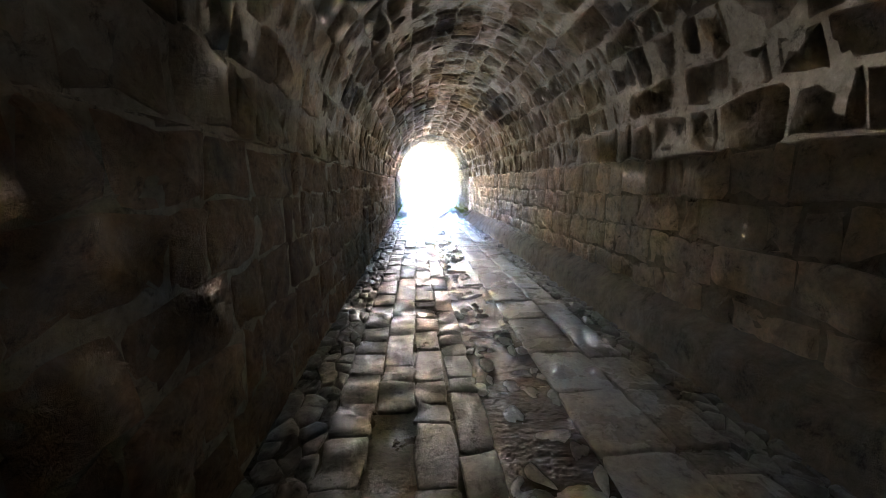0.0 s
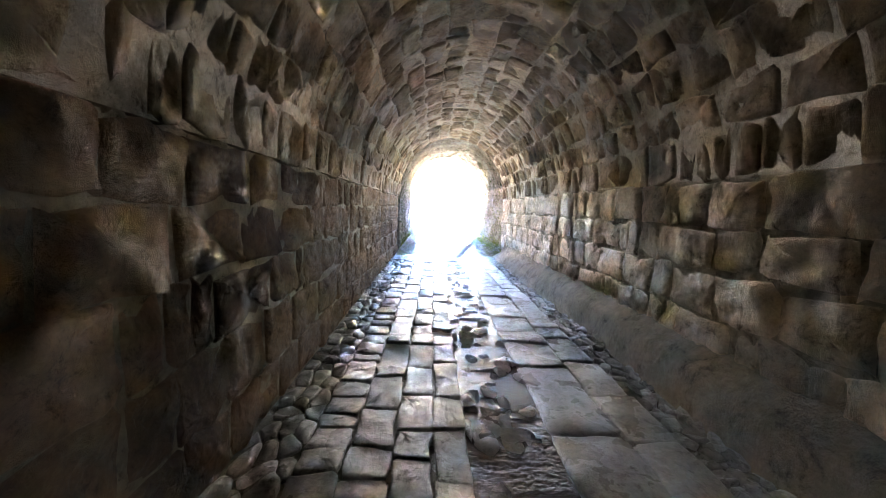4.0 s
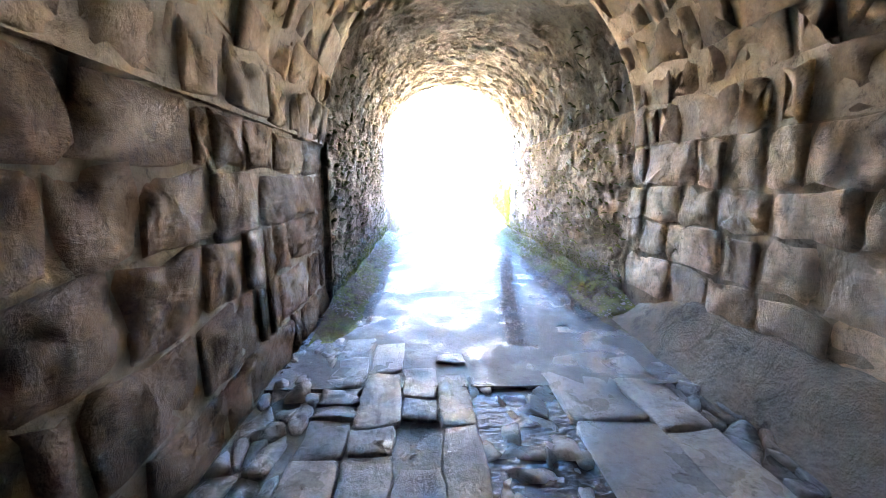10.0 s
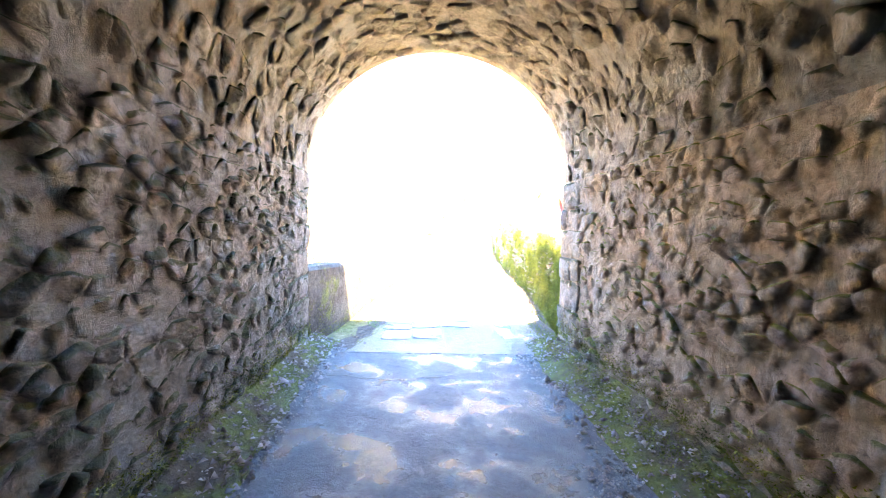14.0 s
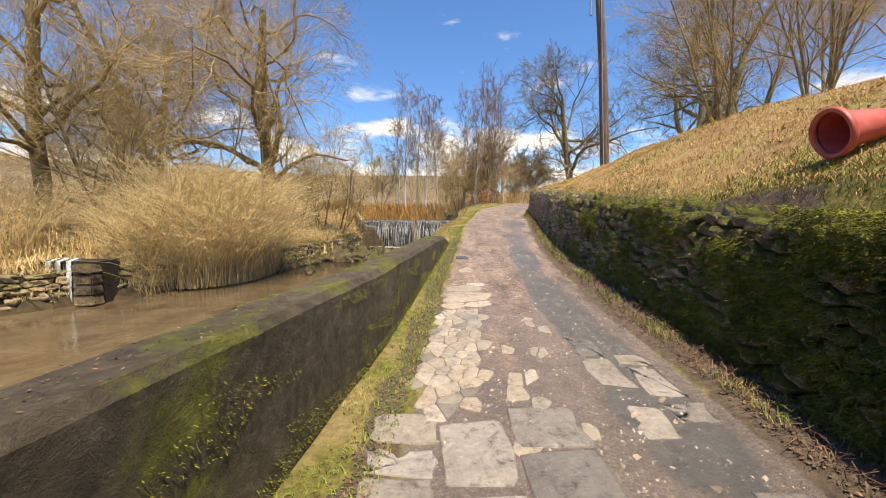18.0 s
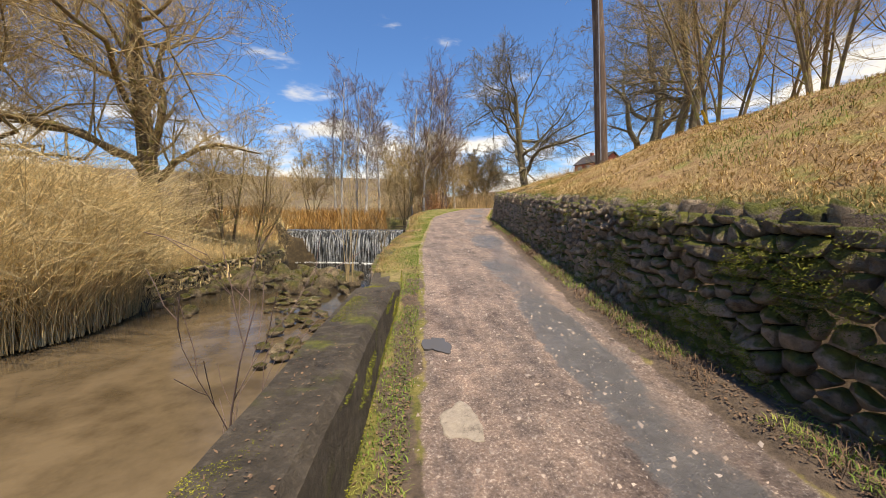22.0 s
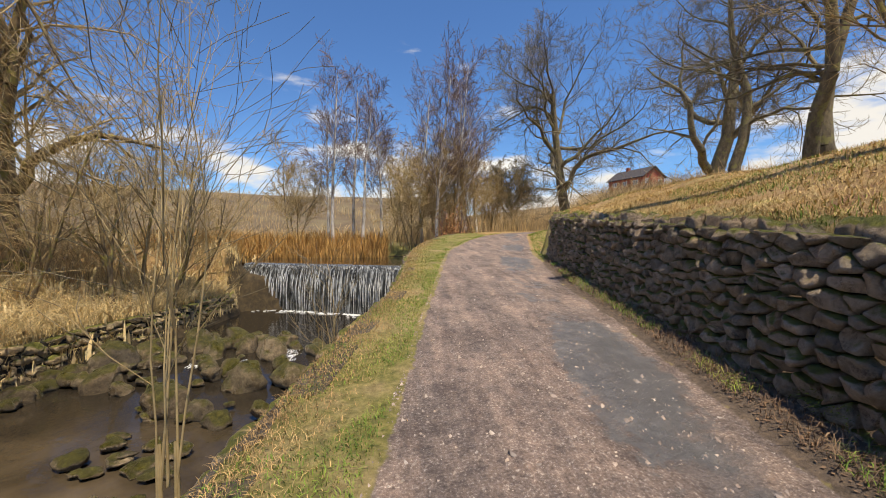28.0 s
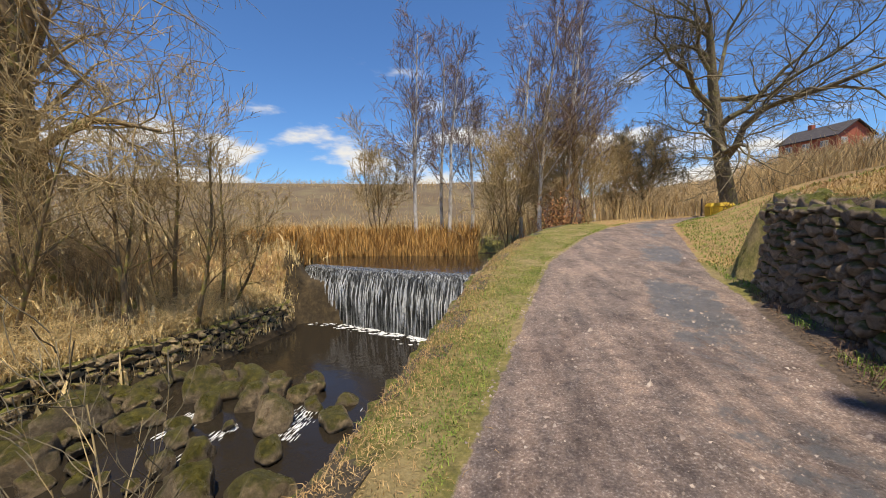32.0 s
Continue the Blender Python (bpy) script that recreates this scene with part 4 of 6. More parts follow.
for i in range(110):
    t, w = rf.uniform(0.03, 0.97), rf.uniform(0.004, 0.02)
    z0, o = CREST - rf.uniform(0.05, 0.5), rf.uniform(0.3, 0.36)
    z1 = max(-1.2, z0 - rf.uniform(0.7, 2.0))
    p = [along(t, 0.14 + 0.02, z0), along(t + w / 7, o, (z0 + z1) / 2), along(t, o + 0.03, z1), along(t - w / 7, o, (z0 + z1) / 2), along(t, o + 0.05, (z0 + z1) / 2)]
    ob_from("water_strand", p, [(0, 1, 4), (1, 2, 4), (2, 3, 4), (3, 0, 4)], M_FOAM, weir)
v, f = [], []
for i in range(260):
    t, o, r = rf.uniform(0.1, 0.92), 0.33 + abs(rf.normal(0, 0.26)), rf.uniform(0.02, 0.075)
    b = len(v)
    c = Vector(along(t, o, -1.13))
    v += [(c.x + r * 1.6 * math.cos(a), c.y + r * math.sin(a), c.z) for a in np.arange(5) * 1.2566] + [(c.x, c.y, c.z + r * 0.3)]
    f += [(b + j, b + (j + 1) % 5, b + 5) for j in range(5)]
tagged(ob_from("foam", v, f, M_FOAM, weir, "white foam along the foot of the fall", True), kind="stuff")


def boulder(center, size, seed, flat=0.6):
    r = np.random.default_rng(seed)
    bm = bmesh.new()
    bmesh.ops.create_icosphere(bm, subdivisions=3, radius=1.0)
    off = Vector(r.uniform(-50, 50, 3))
    cuts = [(Vector(r.normal(0, 1, 3)).normalized(), r.uniform(0.5, 0.85)) for _ in range(9)]
    for q in bm.verts:
        p = q.co.copy()
        for n_, d_ in cuts:
            k_ = p.dot(n_) - d_
            if k_ > 0:
                p -= n_ * k_ * 0.85
        p *= 1 + 0.22 * noise.noise(p * 1.3 + off) + 0.14 * noise.noise(p * 3.3 + off) + 0.06 * noise.noise(p * 8 + off)
        q.co = Vector((p.x * size, p.y * size * r.uniform(0.78, 0.8), p.z * size * flat))
    for fc in bm.faces:
        fc.smooth = True
    bmesh.ops.rotate(bm, verts=bm.verts, cent=(0, 0, 0), matrix=Euler((r.uniform(-0.2, 0.2), r.uniform(-0.2, 0.2), r.uniform(0, 6.3))).to_matrix())
    ob = part("boulder", bm, M_ROCK, None)
    ob.location = center
    return tagged(ob, "mossy brown boulder lying in the shallow stream", "boulder", "boulders in the stream")


for i, (x, y, s) in enumerate([(-4.5, 48.7, 0.66), (-3.55, 49.3, 0.62), (-2.05, 47.7, 0.6), (-0.7, 47.8, 0.46), (-0.9, 45.7, 0.62), (-1.9, 45.6, 0.6), (-5.7, 46.9, 0.75), (-2.1, 49.7, 0.3), (-3.1, 44.6, 0.6), (-1.0, 44.0, 0.3), (-4.6, 47.3, 0.5), (-2.6, 46.5, 0.4), (-2.9, 48.3, 0.55), (-3.6, 47.9, 0.5), (0.7, 51.9, 0.42), (-0.9, 48.7, 0.35), (-2.7, 49.0, 0.5), (-5.2, 45.9, 0.6), (-6.6, 47.9, 0.6), (-1.5, 48.4, 0.3), (-5.4, 48.0, 0.5)]):
    boulder((x, y, -1.22 + s * 0.25), s * 0.9, 20 + i, 0.85)
rb = np.random.default_rng(12)
for i in range(40):
    y = rb.uniform(41, 50.5)
    lo, hi = float(far_x(y)) + 0.1, float(edge_x(y)) - 0.3
    near = rb.uniform() < 0.45
    x = hi - abs(rb.normal(0, 0.5)) if near and 33 < y < 44 else lo + (hi - lo) * rb.beta(0.6, 1.3)
    if y < 41 and not near and x > lo + 1.6:
        continue
    boulder((x, y, -1.18 if y < 46 else -1.08), rb.uniform(0.1, 0.32), 100 + i, rb.uniform(0.6, 0.9))
for i in range(60):
    y = rb.uniform(36.5, 46)
    boulder((float(edge_x(y)) - 0.15 - abs(rb.normal(0, 0.5)), y, -1.2), rb.uniform(0.1, 0.3), 300 + i, rb.uniform(0.6, 0.9))
for i in range(95):
    y = rb.uniform(34.2, 41.5)
    boulder((float(edge_x(y)) - 0.1 - abs(rb.normal(0, 0.55)), y, -1.14 + rb.uniform(-0.04, 0.08)), rb.uniform(0.08, 0.26), 600 + i, rb.uniform(0.3, 0.55))
for i in range(75):
    t = rb.uniform(0, 1)
    boulder((-1.5 - 1.3 * t + rb.normal(0, 0.45), 36.6 + 8.2 * t + rb.normal(0, 0.3), -1.19 + rb.uniform(-0.03, 0.05)), rb.uniform(0.07, 0.27), 800 + i, rb.uniform(0.3, 0.55))
for i in range(75):
    y = rb.uniform(44.4, 49.6)
    boulder((float(far_x(y)) + 0.1 + (0.3 + rb.uniform(0, 1) * 5.6) * rb.beta(0.8, 1.1), y, -1.08 if y > 46 else -1.16), rb.uniform(0.14, 0.4), 400 + i, 0.75)

# small side fall on the far bank
spill = tagged(new("spillway"), "narrow side waterfall running out of the far bank", "waterfall")
ra = np.random.default_rng(5)
for i in range(7):
    x = -11.6 + i * 0.15
    w = ra.uniform(0.05, 0.09)
    yy = 35.35 + ra.uniform(-0.04, 0.04)
    p = [(x - w, yy + 0.3, 0.18), (x + w, yy + 0.3, 0.18), (x + w, yy, 0.1), (x - w, yy, 0.1), (x - w * 1.2, yy - 0.1, -1.25), (x + w * 1.2, yy - 0.1, -1.25)]
    ob_from("water_strand", p, [(0, 1, 2, 3), (3, 2, 5, 4)], M_FOAM if i % 2 else M_FALL, spill)
v, f = box(-12.1, -10.1, 35.4, 36.3, -1.6, 0.08)
ob_from("sill", v, f, M_EARTH, spill, "dark wet stone sill")
for sx in (-11.95, -10.3):
    for i in range(4):
        bm = bmesh.new()
        bmesh.ops.create_cube(bm, size=1)
        for q in bm.verts:
            q.co = Vector((q.co.x * 0.55 + ra.uniform(-0.06, 0.06) + sx, q.co.y * 0.5 + 35.35 + ra.uniform(-0.05, 0.05), q.co.z * 0.3 - 1.1 + i * 0.33 + ra.uniform(-0.03, 0.03)))
        bmesh.ops.bevel(bm, geom=bm.edges[:], offset=0.04, segments=2, affect="EDGES")
        part("block", bm, M_ROCK, spill)


# stone revetment along the far bank
def revetment():
    v, f = [], []
    ys = np.arange(33.5, 55.6, 0.4)
    for y in ys:
        x = float(far_x(y))
        v += [(x, y, -1.7), (x - 0.15, y, -0.25), (x - 0.7, y, -0.2), (x - 0.8, y, -1.7)]
    for i in range(len(ys) - 1):
        f += [(i * 4 + j, i * 4 + 4 + j, i * 4 + 5 + j, i * 4 + 1 + j) for j in range(3)]
    wall = tagged(ob_from("wall_far_bank", v, f, M_EARTH), "tumbled mossy stone revetment of the far stream bank", "wall", kind="structure")
    r = np.random.default_rng(17)
    face = lambda u, v, h: (float(far_x(u)) - 0.02 - 0.12 * v + h, u - 0.35 * h, -1.45 + v)
    st = [piece(p, face, 0.0, 0.12, r, 0.12, 1.3) for p in cells(33.5, 55.4, 0, 1.3, 0.38, 0.2, 0.015, r, 0.46)]
    emit(wall, "stone", st, M_REVET, M_REVET, mid_key(46))


revetment()
# stones of the lane's retaining wall along the stream
rr = np.random.default_rng(23)
face = lambda u, v, h: (float(edge_x(u)) - 0.16 + 0.12 * v - h, u, -1.4 + v * (float(lane(u)) + 1.36))
emit(bankwall, "stone", [piece(p, face, 0.03, 0.07, rr, 0.1, 1.2) for p in cells(35.8, 53.4, 0, 1.0, 0.42, 0.11, 0.005, rr)], M_DRY, M_DRY_S, mid_key(44))

# ---- pale slabs and patches in the lane ----
rs = np.random.default_rng(31)
patch = tagged(new("pavement_slabs"), "broken pale concrete slabs set in the gravel lane", "pavement", kind="structure")
lay = lambda u, v, h: (v, u, float(ground_z(v, u)) + 0.004 + h)
sl = []
for p in cells(26.0, 28.4, 0.0, 0.7, 0.17, 0.14, 0.005, rs, 0.48, 0.13):
    q = [(u, v + float(lane_l(u)) - 0.05) for u, v in p]
    if (np.mean([a for a, b in p]) < 29.3 or rs.uniform() < 0.6) and (0.1 < np.mean([b for a, b in p]) < 0.62 or rs.uniform() < 0.55):
        sl.append(piece(q, lay, 0.004, 0.005, rs, 0.05))
for p in cells(25.6, 28.0, 0.72, 1.3, 0.2, 0.15, 0.012, rs, 0.46, 0.08):
    if rs.uniform() < 0.36:
        sl.append(piece([(u, v + float(lane_l(u))) for u, v in p], lay, 0.002, 0.006, rs, 0.05))
for cy, cx, ru, rv in ((28.56, 0.2, 0.1, 0.15), (28.56, 0.53, 0.1, 0.17), (28.93, 0.36, 0.24, 0.32), (29.4, 0.33, 0.16, 0.26), (29.62, 0.5, 0.12, 0.14), (30.75, 0.34, 0.2, 0.12)):
    ring = []
    for a in np.arange(22) * math.pi / 11:
        c_, s_ = math.cos(a), math.sin(a)
        k = (abs(c_) ** 4 + abs(s_) ** 4) ** -0.25 * (1 + 0.13 * math.sin(3 * a + cy * 9) + 0.09 * math.sin(5 * a + cx * 20) + rs.normal(0, 0.045))
        ring.append((cy + ru * k * c_, float(lane_l(cy)) + cx + rv * k * s_))
    sl.append(piece(ring, lay, 0.004, 0.004, rs, 0.05))
emit(patch, "slab", sl, M_CRACKED, M_CRACKED, mid_key(28))
sl = []
for p in courses(23.7, 26.1, 0.0, 1.4, 0.4, 0.42, 0.04, rs, 0.03, 0.5):
    if rs.uniform() < 0.85:
        sl.append(piece(p, lay, 0.003, 0.005, rs, 0.05))
for p in courses(23.6, 27.4, 1.72, 2.4, 0.34, 0.4, 0.07, rs, 0.04, 0.5):
    if rs.uniform() < 0.62:
        sl.append(piece(p, lay, 0.002, 0.005, rs, 0.05))
emit(patch, "wet_slab", sl, M_SLAB_PALE, M_SLAB_PALE, mid_key(24))
ring = [(24.9 + 0.2 * math.cos(a) * (1 + 0.1 * math.sin(3 * a)), 2.03 + 0.27 * math.sin(a)) for a in np.arange(12) * 0.5236]
v, f = piece(ring, lay, 0.006, 0.005, rs, 0.05)
ob_from("red_slab", v, f, M_REDSLAB, patch, "worn orange-red slab")

# ---- red traffic cone lying on the bank ----
M_CONE = plain("faded_red_plastic", [(0.3, (0.4, 0.06, 0.05)), (0.6, (0.52, 0.11, 0.09)), (0.8, (0.58, 0.2, 0.16))], 5, 0.5, bumpy=0.15)
cone = tagged(new("traffic_cone"), "faded red plastic traffic cone lying on the mossy wall top", "traffic cone")


def turned(name, profile, label=""):
    """A skin turned round the x axis from (along, radius) pairs."""
    bm = bmesh.new()
    last = None
    for a, r_ in profile:
        loop = [bm.verts.new((a, r_ * math.cos(t) * (1 + 0.05 * math.sin(2 * t + a)), r_ * math.sin(t) * 0.94)) for t in np.arange(28) * 2 * math.pi / 28]
        if last:
            for i in range(28):
                bm.faces.new((last[i], last[(i + 1) % 28], loop[(i + 1) % 28], loop[i])).smooth = True
        last = loop
    return part(name, bm, M_CONE, cone, label)


turned("cone_body", [(0.03, 0.178), (0.1, 0.165), (0.3, 0.125), (0.55, 0.078), (0.78, 0.038), (0.8, 0.026), (0.78, 0.022), (0.3, 0.112), (0.03, 0.165)])
turned("cone_rim", [(0.0, 0.185), (-0.012, 0.205), (0.0, 0.216), (0.035, 0.212), (0.05, 0.19), (0.03, 0.172), (0.0, 0.178), (0.0, 0.185)], "darker red rolled rim")
CONE_A = Vector((3.58, 26.58, 2.16))
CONE_B = Vector((4.3, 26.44, float(ground_z(4.3, 26.44)) + 0.05))
cone.matrix_world = Matrix.Translation(CONE_A) @ (CONE_B - CONE_A).to_track_quat("X", "Z").to_matrix().to_4x4()

# ---- pole, stay and guard ----
M_POLE = plain("weathered_pole", [(0.3, (0.06, 0.035, 0.022)), (0.55, (0.14, 0.09, 0.06)), (0.75, (0.3, 0.25, 0.2))], 4, 0.75, stretch=(4, 4, 0.4))
M_STEEL = plain("galvanised_steel", [(0.3, (0.3, 0.31, 0.32)), (0.7, (0.5, 0.51, 0.52))], 12, 0.45, 0.8)
M_YELLOW = plain("yellow_plastic", [(0.3, (0.55, 0.36, 0.03)), (0.7, (0.78, 0.56, 0.06))], 6, 0.5, bumpy=0.1)
pole = tagged(new("utility_pole"), "tall brown wooden utility pole standing on the grass bank", "pole")
PZ = float(ground_z(7.6, 40.0))
pv, pf = tubes([(7.68, 40, PZ - 0.4, 7.42, 40, PZ + 4.2, 0.2, 0.17), (7.42, 40, PZ + 4.2, 6.9, 40, PZ + 10.0, 0.17, 0.13)], 14)
array_ob("shaft", pv, pf, M_POLE, pole)
for a, b, r_ in (((6.55, 39.9, PZ + 8.9), (7.35, 39.9, PZ + 9.0), 0.045), ((6.78, 39.85, PZ + 6.2), (6.78, 39.85, PZ + 6.75), 0.05)):
    pv, pf = tubes([(*a, *b, r_, r_)], 8)
    array_ob("bracket", pv, pf, M_STEEL, pole)
for x in (6.62, 7.28):
    pv, pf = tubes([(x, 39.9, PZ + 9.0, x, 39.9, PZ + 9.18, 0.05, 0.03)], 8)
    array_ob("insulator", pv, pf, M_STEEL, pole)
pv, pf = tubes([(7.1, 39.82, PZ + 8.6, 7.5, 39.8, PZ + 0.2, 0.018, 0.018)], 5)
array_ob("cable", pv, pf, M_STEEL, pole)
foot, topp = Vector((17.3, 45.0, float(ground_z(17.3, 45.0)) - 0.1)), Vector((6.95, 40, PZ + 9.2))
stay = tagged(new("pole_stay"), "steel stay wire with a leaning yellow guard tube", "stay")
gd = (topp - foot).normalized()
pv, pf = tubes([(*foot, *topp, 0.008, 0.008)], 5)
array_ob("wire", pv, pf, M_STEEL, stay)
pv, pf = tubes([(*foot, *(foot + gd * 3.4), 0.06, 0.06)], 10)
array_ob("guard", pv, pf, M_YELLOW, stay, "yellow guard tube")

# yellow grit bin by the bend
gbz = float(ground_z(13.3, 63.0))
grit = tagged(new("grit_bin"), "yellow plastic grit bin at the bend of the lane", "bin")
for name, z0, z1, w, d_ in (("body", 0.0, 0.6, 0.55, 0.33), ("lid", 0.6, 0.8, 0.6, 0.38)):
    bm = bmesh.new()
    bmesh.ops.create_cube(bm, size=1)
    for q in bm.verts:
        top_ = q.co.z > 0
        k = (0.8 if name == "lid" else 1.06) if top_ else 1.0
        q.co = Vector((13.4 + q.co.x * 2 * w * k, 63.0 + q.co.y * 2 * d_ * k, gbz + (z1 if top_ else z0)))
    bmesh.ops.bevel(bm, geom=bm.edges[:], offset=0.04, segments=2, affect="EDGES")
    part(name, bm, M_YELLOW, grit)

# ---- house on the hillside ----
M_BRICK = plain("red_brick", [(0.3, (0.28, 0.07, 0.04)), (0.55, (0.42, 0.12, 0.07)), (0.75, (0.5, 0.18, 0.11))], 3, 0.85, stretch=(1, 1, 6))
M_ROOF = plain("dark_roof_tile", [(0.3, (0.035, 0.03, 0.03)), (0.7, (0.09, 0.08, 0.08))], 2, 0.8, stretch=(1, 1, 5))
M_PANE = plain("window_pane", [(0.3, (0.12, 0.14, 0.16)), (0.7, (0.3, 0.33, 0.36))], 1, 0.1, bumpy=0)
M_WHITE = plain("white_paint", [(0.3, (0.7, 0.7, 0.68)), (0.7, (0.8, 0.8, 0.78))], 3, 0.5, bumpy=0)
house = tagged(new("house"), "red brick house with a dark pitched roof on the hillside", "house")
hw, hl, he, hr = 3.6, 5.6, 4.6, 7.0
hv = [(-hw, 0, 0), (hw, 0, 0), (hw, 0, he), (0, 0, hr), (-hw, 0, he), (-hw, 2 * hl, 0), (hw, 2 * hl, 0), (hw, 2 * hl, he), (0, 2 * hl, hr), (-hw, 2 * hl, he)]
ob_from("wall", hv, [(0, 1, 2, 3, 4), (5, 9, 8, 7, 6), (0, 4, 9, 5), (1, 6, 7, 2)], M_BRICK, house)
for s in (-1, 1):
    a, b = (s * (hw + 0.4), he - 0.32), (0, hr + 0.05)
    rv = [(x, y, z + dz) for dz in (0, 0.2) for y in (-0.5, 2 * hl + 0.5) for x, z in (a, b)]
    ob_from("roof", rv, [(0, 1, 3, 2), (4, 6, 7, 5), (0, 4, 5, 1), (2, 3, 7, 6), (0, 2, 6, 4), (1, 5, 7, 3)], M_ROOF, house)
v, f = box(-0.4, 0.4, 7.5, 8.3, hr - 0.5, hr + 1.0)
ob_from("chimney", v, f, M_BRICK, house)


def pane_at(mapper, w, h, parent):
    fr = ob_from("window", [mapper(x, d, z) for d in (0.0, 0.06) for x, z in ((-w, -h), (w, -h), (w, h), (-w, h))], [(0, 1, 2, 3), (4, 7, 6, 5), (0, 4, 5, 1), (1, 5, 6, 2), (2, 6, 7, 3), (3, 7, 4, 0)], M_WHITE, parent)
    for sx in (-1, 1):
        ob_from("pane", [mapper(sx * w * 0.48 + x * w * 0.4, 0.075, z * h * 0.86) for x, z in ((-1, -1), (1, -1), (1, 1), (-1, 1))], [(0, 1, 2, 3)], M_PANE, fr)


for x, z in ((-2.2, 3.4), (2.2, 3.4)):
    pane_at(lambda a, d, c, x=x, z=z: (x + a, -d, z + c), 0.65, 0.6, house)
for y in (2.2, 5.6, 9.0):
    pane_at(lambda a, d, c, y=y: (-hw - d, y + a, 3.2 + c), 0.7, 0.6, house)
house.matrix_world = pose(45.2, 97.2, 9.4, 0, 0, 14) @ Matrix.Diagonal((0.68, 0.68, 0.68, 1))

# ---- fence posts at the bend ----
M_POST = plain("grey_fence_wood", [(0.3, (0.12, 0.09, 0.06)), (0.7, (0.3, 0.24, 0.17))], 8, 0.85, stretch=(3, 3, 0.5))
post = tagged(new("fence_post"), "old split wooden fence post among the scrub", "post", "fence posts")
bm = bmesh.new()
bmesh.ops.create_cone(bm, cap_ends=True, segments=8, radius1=0.06, radius2=0.05, depth=1.2, matrix=Matrix.Translation((0, 0, 0.5)))
part("shaft", bm, M_POST, post)
spots = [(6.2, 66.5), (8.4, 67.2), (10.6, 67.8), (12.8, 68.2), (15, 68.4), (-20.3, 45.0), (-17.5, 46.5)]
post.matrix_world = pose(spots[0][0], spots[0][1], float(ground_z(*spots[0])))
for i, (x, y) in enumerate(spots[1:]):
    copy_thing(post, pose(x, y, float(ground_z(x, y)), 3 * math.sin(i * 2.1), 3 * math.cos(i * 1.7), 30 * i))

# ---- trees ----


def bark(name, stops, scale=6, lichen=None):
    m, nt, bsdf = material(name)
    col = ramp(nt, noise_node(nt, scale, 6, 0.7, (1, 1, 0.35)), stops)
    if lichen:
        col = mix(nt, step(nt, noise_node(nt, 2.5, 5, 0.7), 0.5, 0.62), col, lichen)
    nt.links.new(col, bsdf.inputs["Base Color"])
    bsdf.inputs["Roughness"].default_value = 0.9
    bump(nt, bsdf, [(noise_node(nt, scale * 3, 5, 0.7, (1, 1, 0.3)), 1.0)], 0.7, 0.03)
    return m


M_BARK = bark("oak_bark", [(0.3, (0.08, 0.066, 0.045)), (0.55, (0.18, 0.15, 0.1)), (0.75, (0.32, 0.28, 0.19))], 6, (0.24, 0.23, 0.09))
M_BARK_L = bark("mossy_trunk_bark", [(0.3, (0.1, 0.072, 0.042)), (0.55, (0.25, 0.18, 0.095)), (0.75, (0.42, 0.31, 0.17))], 6, (0.3, 0.26, 0.075))
M_BIRCH = bark("birch_bark", [(0.34, (0.1, 0.08, 0.07)), (0.45, (0.45, 0.42, 0.38)), (0.6, (0.72, 0.69, 0.64))], 5)
M_TWIG = plain("oak_twig", [(0.3, (0.1, 0.085, 0.055)), (0.7, (0.25, 0.21, 0.13))], 3, 0.9, bumpy=0)
M_TWIG_B = plain("birch_twig", [(0.3, (0.12, 0.08, 0.07)), (0.7, (0.26, 0.18, 0.15))], 3, 0.9, bumpy=0)
M_TWIG_Y = plain("willow_twig", [(0.3, (0.28, 0.2, 0.09)), (0.7, (0.56, 0.43, 0.22))], 3, 0.9, bumpy=0)
M_STRAW = plain("dead_straw", [(0.3, (0.52, 0.4, 0.19)), (0.55, (0.68, 0.54, 0.29)), (0.75, (0.78, 0.67, 0.43))], 2.5, 0.85, bumpy=0, rand="island")
M_BRACKEN = plain("dead_bracken", [(0.3, (0.28, 0.17, 0.075)), (0.55, (0.46, 0.31, 0.14)), (0.75, (0.6, 0.45, 0.23))], 1.4, 0.9, bumpy=0, rand="island")
M_REED = plain("orange_reed", [(0.3, (0.3, 0.16, 0.05)), (0.55, (0.46, 0.27, 0.085)), (0.75, (0.58, 0.4, 0.16))], 0.9, 0.85, bumpy=0, rand="island")
M_BRUSH = plain("brown_brush", [(0.3, (0.3, 0.21, 0.11)), (0.55, (0.54, 0.4, 0.21)), (0.75, (0.68, 0.54, 0.31))], 1.2, 0.9, bumpy=0, rand="island")
M_GRASS = plain("grass_blade", [(0.3, (0.06, 0.13, 0.015)), (0.5, (0.15, 0.24, 0.03)), (0.7, (0.38, 0.35, 0.1))], 1.6, 0.8, bumpy=0, rand="island")
M_TURF = plain("orange_turf", [(0.3, (0.33, 0.2, 0.08)), (0.5, (0.5, 0.36, 0.15)), (0.7, (0.64, 0.52, 0.27))], 1.1, 0.85, bumpy=0, rand="island")
M_LEAF = plain("dead_leaf", [(0.3, (0.1, 0.062, 0.04)), (0.55, (0.2, 0.125, 0.075)), (0.75, (0.32, 0.23, 0.14))], 3, 0.8, bumpy=0, rand="island")
M_BEECH = plain("copper_beech_leaf", [(0.3, (0.3, 0.13, 0.05)), (0.7, (0.5, 0.25, 0.1))], 3, 0.7, bumpy=0, rand="island")
